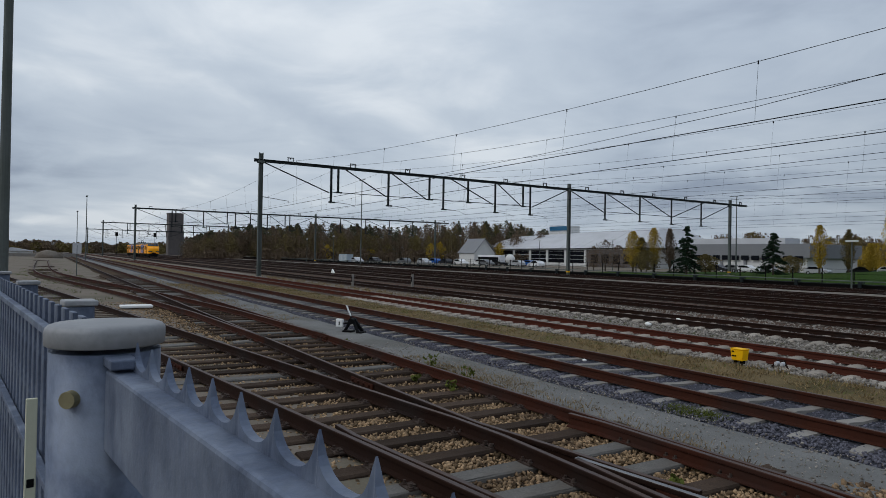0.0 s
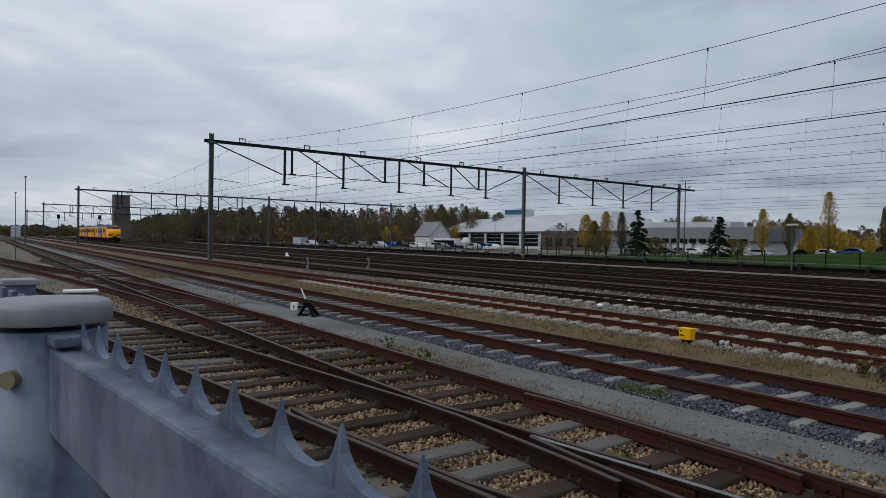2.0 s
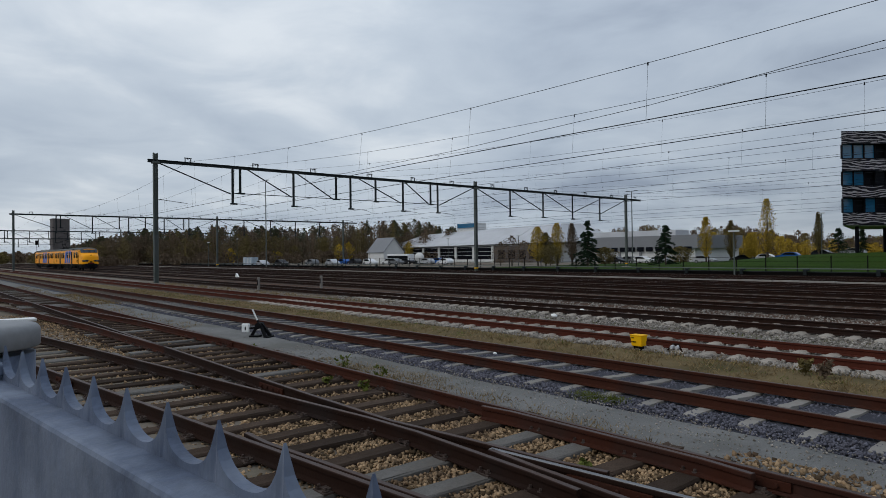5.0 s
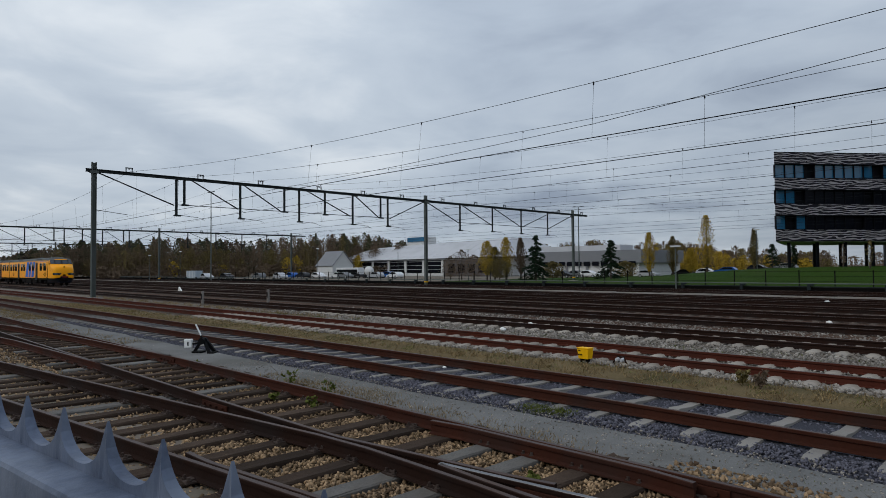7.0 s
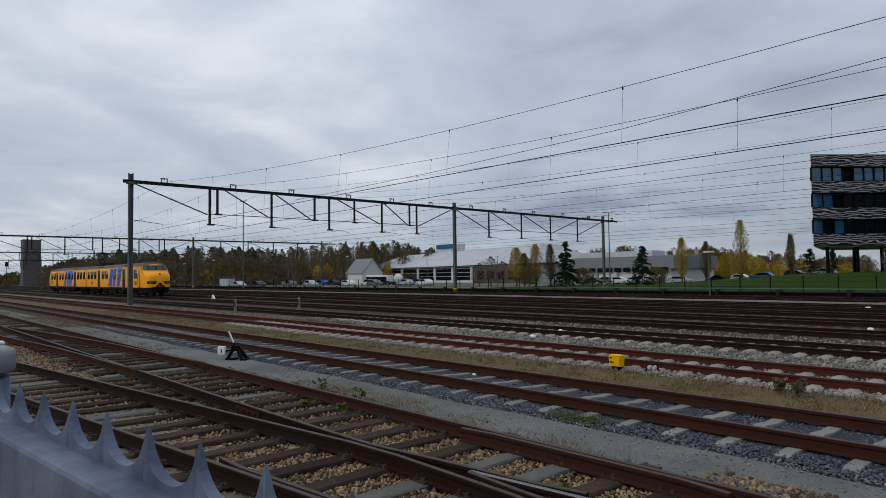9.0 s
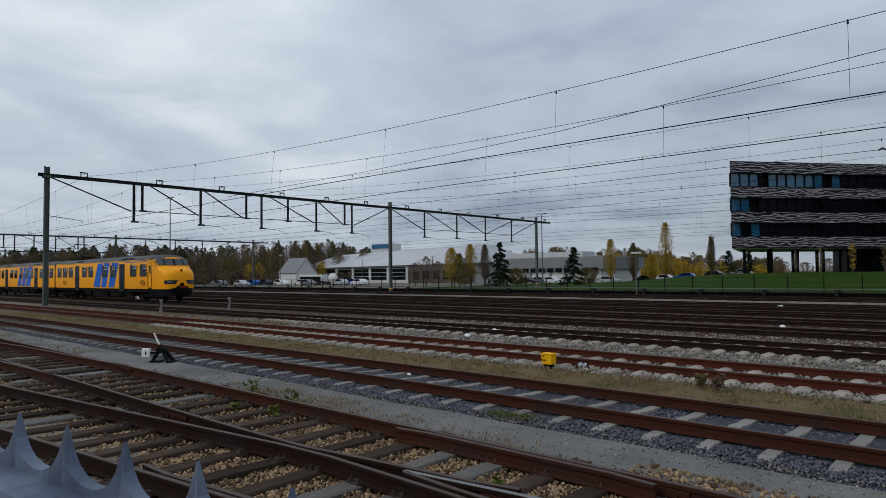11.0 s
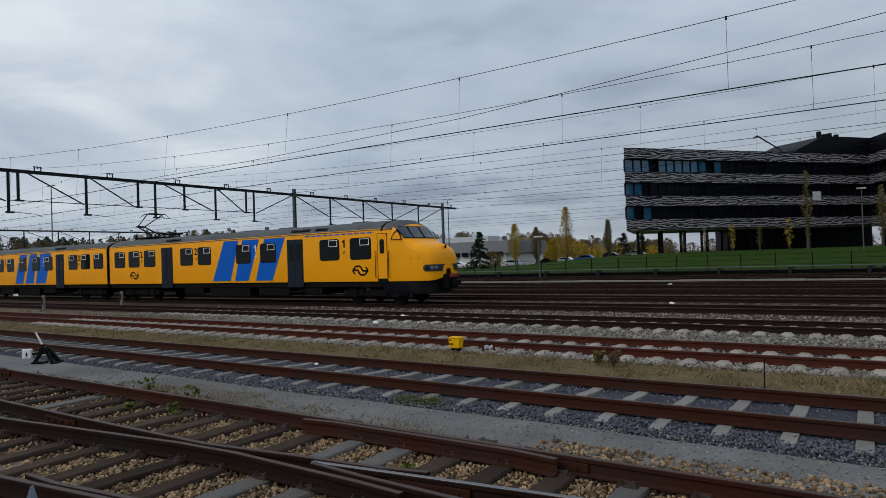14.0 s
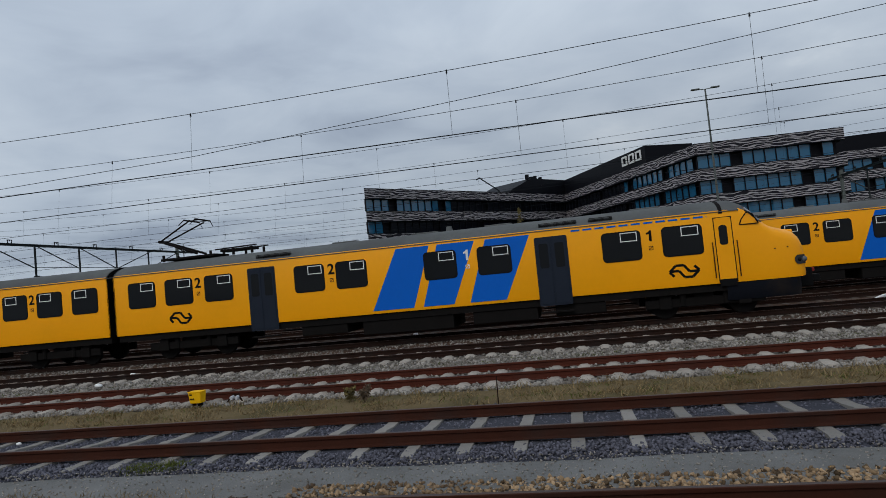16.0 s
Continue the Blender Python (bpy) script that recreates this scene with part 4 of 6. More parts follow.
def ring(s):
    w, zs, zt, zb = section(s)
    e = float(np.interp(s, [-2.6, -1.4], [1.0, 0.8]))
    half = [(w * 0.985, zb), (w, zb + 0.12), (w, (zb + zs) / 2), (w, zs)]
    for k in range(1, 8):
        a = k / 7 * math.pi / 2
        half.append((w * math.cos(a) ** e if k < 7 else 0.0, zs + (zt - zs) * math.sin(a) ** e))
    return [(y, z) for y, z in half] + [(-y, z) for y, z in half[-2::-1]]


def skin_point(s, deg, out=0.0):
    """A point on the upper skin at the angle deg across the car, 0 to 180, moved out a little."""
    w, zs, zt, zb = section(s)
    e = float(np.interp(s, [-2.6, -1.4], [1.0, 0.8]))
    a = radians(deg)
    c, n = math.cos(a), max(0.0, math.sin(a))
    y = w * math.copysign(abs(c) ** e, c)
    z = zs + (zt - zs) * n ** e
    return Vector((s + out * 0.6, y * (1 + out * 0.7), z + out * 0.8))


def edge_s(deg, z):
    """Where along the car the skin at the angle deg comes down to the height z."""
    best = -2.2
    for k in range(160):
        s = -2.3 + k * 0.01
        if skin_point(s, deg).z >= z:
            best = s
    return best


def side_y(s, z):
    w, zs, zt, zb = section(s)
    if z <= zs:
        return w
    u = min(1.0, (z - zs) / max(1e-6, zt - zs))
    return w * math.sqrt(max(0.0, 1 - u * u))


def skin(s_list, keep):
    """Faces of the skin for which keep(s, y, z) holds."""
    bm = BM()
    rows = [[bm.verts.new((s, y, z)) for y, z in ring(s)] for s in s_list]
    for a, b in zip(rows, rows[1:]):
        for i in range(len(a) - 1):
            c = (a[i].co + b[i].co + a[i + 1].co + b[i + 1].co) / 4
            if keep(c.x, c.y, c.z):
                bm.faces.new((a[i], a[i + 1], b[i + 1], b[i]))
    for v in [v for v in bm.verts if not v.link_faces]:
        bm.verts.remove(v)
    return bm


def rounded(x0, x1, z0, z1, r, seg=4):
    out = []
    for cx_, cz_, a0 in ((x1 - r, z1 - r, 0), (x0 + r, z1 - r, 90), (x0 + r, z0 + r, 180), (x1 - r, z0 + r, 270)):
        for k in range(seg + 1):
            a = radians(a0 + 90 * k / seg)
            out.append((cx_ + r * math.cos(a), cz_ + r * math.sin(a)))
    return out


def frame_ring(bm, x0, x1, z0, z1, t, y0, y1):
    for a in ((x0, x1, z0, z0 + t), (x0, x1, z1 - t, z1), (x0, x0 + t, z0 + t, z1 - t), (x1 - t, x1, z0 + t, z1 - t)):
        box(bm, a[0], a[1], min(y0, y1), max(y0, y1), a[2], a[3])


def letter_mesh(txt, size, mat, key):
    cu = bpy.data.curves.new("numeral_" + key, "FONT")
    cu.body, cu.size, cu.extrude, cu.align_x, cu.offset = txt, size, 0.002, "CENTER", 0.012
    ob = bpy.data.objects.new("numeral_" + key, cu)
    scene.collection.objects.link(ob)
    me = bpy.data.meshes.new_from_object(ob.evaluated_get(bpy.context.evaluated_depsgraph_get()))
    bpy.data.objects.remove(ob)
    me.name = "class_numeral"
    me.materials.clear()
    me.materials.append(mat)
    return me


def one_mesh(mat):
    """The numeral one, with its flag."""
    bm = prism(BM(), [(-0.03, 0), (0.055, 0), (0.055, 0.37), (-0.01, 0.37), (-0.04, 0.32), (-0.11, 0.29), (-0.11, 0.23), (-0.03, 0.25)], "z", -0.002, 0.002)
    return mesh_of("class_numeral", bm, mat)


NUM = {("1", 0): one_mesh(BLACK), ("2", 0): letter_mesh("2", 0.54, BLACK, "b"), ("1", 1): one_mesh(WHITE),
       ("2", 1): letter_mesh("2", 0.54, WHITE, "d")}


def emblem(bm, x, z, y, side, k=1.0):
    """Plain emblem: two arrow heads joined by slanted bars."""
    y0, y1 = sorted((y, y + side * 0.004))
    t = 0.085 * k
    def stroke(a, b):
        d = Vector((b[0] - a[0], b[1] - a[1])).normalized()
        s = Vector((-d.y, d.x)) * t / 2
        prism(bm, [(a[0] - s.x, a[1] - s.y), (b[0] - s.x, b[1] - s.y), (b[0] + s.x, b[1] + s.y), (a[0] + s.x, a[1] + s.y)], "y", y0, y1)
    L, H = 0.47 * k, 0.2 * k
    P = lambda u, v: (x + u * L, z + v * H)
    for a, b in (((-1, 0), (-0.55, 1)), ((-0.55, 1), (0.0, 1)), ((0, 1), (0.35, -0.1)), ((0.35, -0.1), (0.95, -0.1)),
                 ((1, 0), (0.55, -1)), ((0.55, -1), (0.0, -1)), ((0, -1), (-0.35, 0.1)), ((-0.35, 0.1), (-0.95, 0.1)), ((-1, 0), (-0.7, -0.8)), ((1, 0), (0.7, 0.8))):
        stroke(P(*a), P(*b))


def bogie(parent, s):
    b = part("bogie", box(BM(), s - 1.9, s + 1.9, -1.12, -0.98, 0.36, 0.66, 0.03), UNDER, parent, "dark grimy bogie with two axles")
    fr = BM()
    box(fr, s - 1.9, s + 1.9, 0.98, 1.12, 0.36, 0.66, 0.03)
    box(fr, s - 0.3, s + 0.3, -1.1, 1.1, 0.4, 0.8)
    for k in (-1.25, 1.25):
        for sy in (-1, 1):
            box(fr, s + k - 0.2, s + k + 0.2, sy * 1.05 - 0.13, sy * 1.05 + 0.13, 0.32, 0.78, 0.03)
            rod(fr, (s + k * 0.55, sy * 1.1, 0.4), (s + k * 0.55, sy * 1.1, 0.86), 0.1, 0.1, 8)
    part("bogie_frame", fr, UNDER, b)
    for k in (-1.25, 1.25):
        for sy in (-1, 1):
            wm = BM()
            rod(wm, (s + k, sy * 0.72, 0.46), (s + k, sy * 0.86, 0.46), 0.46, 0.46, 24)
            rod(wm, (s + k, sy * 0.86, 0.46), (s + k, sy * 0.9, 0.46), 0.16, 0.14, 12)
            part("wheel", wm, UNDER, b)
    return b


def carriage(parent, wins, doors, stripes, numerals, emblems, dashes, panto, first, end_s=-25.75):
    """One car with its cab at s = -0.2 and its plain end at s = -25.75. wins and doors: left ends along s."""
    sl = [end_s, -20, -14, -8, -4, -2.9] + [-2.7 + 0.1 * k for k in range(20)] + [-0.72, -0.65, -0.58, -0.52, -0.48, -0.44, -0.41, -0.38, -0.36, -0.345, -0.335, -0.33]
    body = part("carriage", skin(sl, lambda s, y, z: z < 3.40 or s > -2.08), YELLOW, parent, "yellow streamlined railcar with grey roof and blue stripes", smooth=True)
    part("roof", skin(sl, lambda s, y, z: z >= 3.40 and s <= -2.08), ROOF, body, "sooty grey roof", smooth=True)
    for a0, a1, lift_ in ((22, 158, 0.006), (27, 56, 0.014), (61, 88, 0.014), (92, 119, 0.014), (124, 153, 0.014)):
        gl = BM()
        rows = []
        seal = lift_ < 0.01
        for a in np.linspace(a0, a1, 25 if seal else 7):
            s0 = max(-2.2 if not seal else -2.24, edge_s(a, 3.47 if not seal else 3.5))
            rows.append([gl.verts.new(skin_point(s, a, lift_)) for s in np.linspace(s0, edge_s(a, 2.97 if not seal else 2.93), 7)])
        for p, q in zip(rows, rows[1:]):
            for i in range(6):
                gl.faces.new((p[i], q[i], q[i + 1], p[i + 1]))
        if seal:
            part("windscreen_seal", gl, BLACK, body, "black rubber windscreen seal", smooth=True)
        else:
            part("windscreen_pane", gl, SCREEN, body, "curved dark windscreen pane", smooth=True)
    end = BM()
    prism(end, [(y, z) for y, z in ring(end_s)], "x", end_s, end_s + 0.05)
    box(end, end_s - 0.27, end_s, -1.15, 1.15, 1.1, 3.5)
    part("gangway", end, BLACK, body, "black gangway bellows")
    under = BM()
    box(under, end_s + 0.05, -2.2, -1.3, 1.3, 0.8, 1.055)
    for a, b, z in ((-8.6, -6.9, 0.42), (-11.5, -9.2, 0.36), (-15.6, -12.2, 0.3), (-18.0, -16.2, 0.45)):
        part("equipment_box", box(BM(), a, b, -1.25, 1.25, z, 0.798, 0.03), UNDER, body, "grimy dark box under the floor")
    part("underframe", under, UNDER, body, "grimy dark underframe")
    sk = BM()
    rows = []
    for z, k in ((0.46, 0.88), (0.75, 0.98), (1.06, 1.0)):
        rows.append([sk.verts.new((s, y * k, z)) for s, y in ((-3.0, -1.36), (-1.4, -1.3), (-0.85, -1.15), (-0.58, -0.8), (-0.5, 0), (-0.58, 0.8), (-0.85, 1.15), (-1.4, 1.3), (-3.0, 1.36))])
    for p, q in zip(rows, rows[1:]):
        for i in range(8):
            sk.faces.new((p[i], p[i + 1], q[i + 1], q[i]))
    part("front_skirt", sk, SKIRT, body, "dark slate front skirt", smooth=True)
    cp = BM()
    box(cp, -0.55, -0.08, -0.42, 0.42, 0.66, 1.3, 0.05)
    box(cp, -0.05, 0.2, -0.22, 0.22, 0.8, 1.05, 0.03)
    part("coupler", cp, BLACK, body, "black automatic coupler")
    part("buffer_beam", box(BM(), -0.1, 0.03, -0.3, 0.3, 1.14, 1.28, 0.03), RED, body, "red beam above the coupler")
    for sy in (-1, 1):
        lb = BM()
        rows = []
        for s in [-0.84, -0.83, -0.805, -0.77, -0.72, -0.68, -0.62, -0.56, -0.5, -0.45, -0.41, -0.385, -0.36, -0.345]:
            h0 = 0.15 * math.sqrt(max(0.01, 1 - max(0.0, (-0.72 - s) / 0.12) ** 2))
            rows.append([lb.verts.new((s + 0.02 * min(1, (s + 1) * 1.6), sy * (side_y(s, z) + 0.02), z)) for z in (1.6 - h0, 1.6 - h0 * 0.4, 1.6 + h0 * 0.4, 1.6 + h0)])
        for p, q in zip(rows, rows[1:]):
            for i in range(3):
                lb.faces.new((p[i], q[i], q[i + 1], p[i + 1]))
        h = part("headlight_band", lb, HOUSING, body, "charcoal headlight housing round the nose corner")
        for s, rr in ((-0.7, 0.1), (-0.54, 0.105), (-0.44, 0.1)):
            lens = BM()
            bmesh.ops.create_uvsphere(lens, u_segments=16, v_segments=8, radius=rr, matrix=Matrix.Translation((s, sy * (side_y(s, 1.6) - 0.05), 1.6)))
            part("lens", lens, LENS if s > -0.6 else GLASS, h, "grey headlight lens" if s > -0.6 else "dark tail lamp lens", smooth=True)
    for s_, z_ in ((-1.42, 2.02), (-1.02, 2.04)):
        for sy in (-1, 1):
            bl = BM()
            yy_ = side_y(s_, z_)
            rod(bl, (s_, sy * (yy_ - 0.01), z_), (s_, sy * (yy_ + 0.025), z_), 0.026, 0.02, 10)
            part("jacking_plug", bl, RUST, body, "small rusty plug")
    lamp = BM()
    rod(lamp, (-0.85, 0, 2.56), (-0.46, 0, 2.53), 0.105, 0.1, 16)
    part("top_lamp", lamp, YELLOW, body)
    part("lamp_glass", rod(BM(), (-0.465, 0, 2.53), (-0.445, 0, 2.53), 0.08, 0.08, 16), BLACK, body)
    for side in (-1, 1):
        y = side * W
        for s in wins:
            w_ = 1.29 if first and s > -7 else 1.2
            rim = BM()
            prism(rim, rounded(s, s + w_, 2.07, 3.08, 0.14), "y", *sorted((y, y + side * 0.012)))
            wob = part("window", rim, BLACK, body, "dark window with rounded corners")
            g = BM()
            prism(g, rounded(s + 0.035, s + w_ - 0.035, 2.105, 3.045, 0.11), "y", *sorted((y + side * 0.012, y + side * 0.016)))
            part("pane", g, GLASS, wob)
            vent = BM()
            v0 = s + (0.62 if w_ > 1.25 else 0.56 if first else 0.5)
            frame_ring(vent, v0, v0 + 0.55, 2.72, 3.03, 0.028, y + side * 0.016, y + side * 0.024)
            part("vent_frame", vent, WHITE, wob, "pale opening vent frame")
        for s in doors:
            d = part("door", prism(BM(), rounded(s, s + 1.12, 0.8, 3.18, 0.06), "y", *sorted((y, y + side * 0.015))), DOORM, body, "slate double door")
            lv = BM()
            for k in (0.06, 0.59):
                box(lv, s + k, s + k + 0.47, *sorted((y + side * 0.015, y + side * 0.028)), 0.86, 3.1, 0.01)
            part("leaf", lv, DOORM, d)
            pw = BM()
            for k in (0.14, 0.68):
                prism(pw, rounded(s + k, s + k + 0.31, 2.1, 2.95, 0.06), "y", *sorted((y + side * 0.028, y + side * 0.033)))
            part("pane", pw, GLASS, d)
            part("step", box(BM(), s, s + 1.12, *sorted((y - side * 0.15, y + side * 0.06)), 0.55, 0.6), UNDER, d)
        for tl, tr, bl, br in stripes:
            st = BM()
            prism(st, [(bl, 1.15), (br, 1.15), (tr, 3.32), (tl, 3.32)], "y", *sorted((y - side * 0.002, y + side * 0.004)))
            part("stripe", st, BLUE, body, "slanted blue stripe")
        ds = BM()
        for a, b in dashes:
            k = a
            while k < b:
                box(ds, k, min(k + 0.3, b), *sorted((y - side * 0.03, y + side * 0.008)), 3.255, 3.315)
                k += 0.4
        if dashes:
            part("dashes", ds, BLUE, body, "row of small blue dashes below the roof")
        em = BM()
        for s in emblems:
            emblem(em, s, 1.56, y, side)
        part("emblem", em, BLACK, body, "plain black arrow emblem")
        for s, d, wht in numerals:
            nm = new("class_numeral", NUM[(d, wht)])
            nm.parent = body
            nm.matrix_basis = pose(s, y + side * 0.006, 2.66, 90, 0, 0 if side < 0 else 180)
            note = BM()
            frame_ring(note, s - 0.07, s + 0.07, 2.36, 2.5, 0.018, y + side * 0.004, y + side * 0.007)
            bar(note, (s - 0.05, y + side * 0.006, 2.38), (s + 0.05, y + side * 0.006, 2.48), 0.002, 0.02)
            part("notice", note, WHITE if wht else RUST, body)
        cd = part("cab_door", prism(BM(), rounded(-3.2, -2.68, 1.08, 3.2, 0.1), "y", *sorted((y, y + side * 0.01))), YELLOW, body, "yellow cab door")
        pw = BM()
        prism(pw, rounded(-3.08, -2.82, 2.3, 2.95, 0.09), "y", *sorted((y + side * 0.01, y + side * 0.016)))
        part("pane", pw, GLASS, cd)
        ol = BM()
        frame_ring(ol, -3.23, -2.65, 1.06, 3.22, 0.03, y + side * 0.002, y + side * 0.008)
        part("door_seal", ol, UNDER, cd)
        part("cab_step", box(BM(), -3.2, -2.68, *sorted((y - side * 0.02, y + side * 0.012)), 0.95, 1.18), BLACK, cd)
        for k in (-3.32, -2.56):
            hr = BM()
            rod(hr, (k, y + side * 0.06, 1.25), (k, y + side * 0.06, 2.4), 0.018, 0.018, 6)
            for z in (1.25, 2.4):
                rod(hr, (k, y, z), (k, y + side * 0.06, z), 0.016, 0.016, 5)
            part("handrail", hr, RUST, cd, "dark handrail")
        tri = BM()
        frm = [(-2.42, 2.9), (-1.84, 2.9), (-1.98, 3.2), (-2.12, 3.3), (-2.2, 3.26), (-2.36, 3.06)]
        for p, q in zip(frm, frm[1:] + frm[:1]):
            bar(tri, (p[0], y * 0.992, p[1]), (q[0], y * (0.985 if q[1] > 3 else 0.992), q[1]), 0.035)
        part("quarter_window", tri, UNDER, body, "plated yellow quarter window outline")
        gut = BM()
        box(gut, -25.7, -2.4, *sorted((y - side * 0.03, y + side * 0.012)), 3.385, 3.41)
        part("rain_gutter", gut, ROOF, body)
        gr = BM()
        for a, b in ((-8.9, -7.6), (-7.2, -6.4), (-19.6, -18.2)):
            for k in range(5):
                box(gr, a, b, *sorted((y * 0.86, y * 0.93)), 3.5 + 0.035 * k, 3.515 + 0.035 * k)
        part("roof_grille", gr, UNDER, body)
    rv = BM()
    for s in (-5.2, -10.4, -13.2, -16.4):
        box(rv, s - 0.5, s + 0.5, -0.3, 0.3, 3.82, 3.9, 0.03)
    rod(rv, (-12.3, 0.1, 3.86), (-12.3, 0.1, 4.05), 0.14, 0.1, 10)
    part("roof_vent", rv, ROOF, body)
    part("roof_band", prism(BM(), [(y_ * 1.006, z * 1.003) for y_, z in ring(-3.0)[3:-3]], "x", -3.02, -2.9), UNDER, body)
    bogie(parent, -3.9 + 0.2)
    bogie(parent, -22.6)
    if panto:
        P = -1.75
        pg = BM()
        box(pg, P - 22.4, P - 20.0, -0.55, 0.55, 3.9, 3.98)
        for k in (P - 22.3, P - 20.2, P - 19.2, P - 18.4):
            for y in (-0.5, 0.5):
                rod(pg, (k, y, 3.85), (k, y, 4.12), 0.06, 0.05, 8)
        bar(pg, (P - 20.0, -0.5, 4.12), (P - 18.2, -0.5, 4.16), 0.05)
        bar(pg, (P - 20.0, 0.5, 4.12), (P - 18.2, 0.5, 4.16), 0.05)
        box(pg, P - 19.9, P - 18.5, -0.3, 0.3, 4.02, 4.12, 0.02)
        base = part("pantograph", pg, UNDER, body, "raised black pantograph on the roof")
        ar = BM()
        for y in (-0.32, 0.32):
            rod(ar, (P - 20.9, y, 4.08), (P - 22.6, y * 0.7, 4.72), 0.05, 0.045, 6)
            rod(ar, (P - 22.6, y * 0.7, 4.72), (P - 21.0, y * 1.6, 5.42), 0.035, 0.03, 6)
        rod(ar, (P - 22.6, -0.3, 4.72), (P - 22.6, 0.3, 4.72), 0.06, 0.06, 8)
        rod(ar, (P - 21.5, -0.25, 4.2), (P - 22.4, 0, 4.66), 0.02, 0.02, 6)
        part("arm", ar, UNDER, base)
        hd = BM()
        for k in (P - 21.25, P - 20.75):
            rod(hd, (k, -0.55, 5.45), (k, 0.55, 5.45), 0.035, 0.035, 6)
            for sy in (-1, 1):
                rod(hd, (k, sy * 0.55, 5.45), (k - 0.05, sy * 0.85, 5.22), 0.02, 0.015, 6)
        bar(hd, (P - 21.25, 0.3, 5.43), (P - 20.75, 0.3, 5.43), 0.03)
        bar(hd, (P - 21.25, -0.3, 5.43), (P - 20.75, -0.3, 5.43), 0.03)
        part("collector_head", hd, UNDER, base)
    return body


STR1 = [(-14.07, -12.84, -15.11, -13.57), (-12.54, -11.19, -13.22, -12.1), (-10.8, -9.24, -11.52, -10.23)]
train = thing("passenger_train", "yellow two-car electric railcar train with blue stripes, running", "train", "yellow railcar trains")
carriage(train, [-4.88, -6.84, -11.13, -13.08, -16.42, -18.07, -21.78, -23.48, -25.1], [-9.1, -19.95], STR1,
         [(-5.25, "1", 0), (-11.5, "1", 1), (-16.6, "2", 0), (-22.05, "2", 0)], [-4.28, -22.88], [(-7.82, -3.4)], True, True)
rear = thing("rear_car_frame", "rear car", "train")
rear_body = carriage(rear, [-4.66, -6.43, -10.2, -11.96, -14.0, -16.1, -18.0, -21.48, -23.13, -24.78], [-8.05, -19.6], [], [(-21.7, "2", 0), (-16.7, "2", 1), (-4.95, "2", 0), (-10.48, "2", 0)], [-4.0], [], False, False, -25.25)
for ob in list(rear.children):
    ob.parent = train
    ob.matrix_basis = pose(-51.27, 0, 0, 0, 0, 180) @ ob.matrix_basis
bpy.data.objects.remove(rear)
for side in (-1, 1):
    for tl, tr, bl, br in ((-35.1, -33.45, -35.9, -34.35), (-36.7, -35.5, -37.45, -36.25), (-38.3, -37.1, -39.15, -37.85)):
        st = BM()
        y = side * W
        prism(st, [(bl, 1.15), (br, 1.15), (tr, 3.32), (tl, 3.32)], "y", *sorted((y - side * 0.002, y + side * 0.004)))
        o = part("stripe", st, BLUE, None, "slanted blue stripe")
        o.parent = train
TRAIN_Y = 23.7

parked = copy_thing(train, pose(51.97, 33.2, 0))
tagged(parked, "yellow two-car electric railcar train standing on a far track")

# ---------------- office building with patterned bands ----------------
office = thing("office_building", "dark four-storey glass office building with wavy patterned bands on pillars", "building")
Z_TOPS = [17.5, 13.94, 10.38, 6.82]


def local(ob, m):
    ob.matrix_basis = m
    return ob


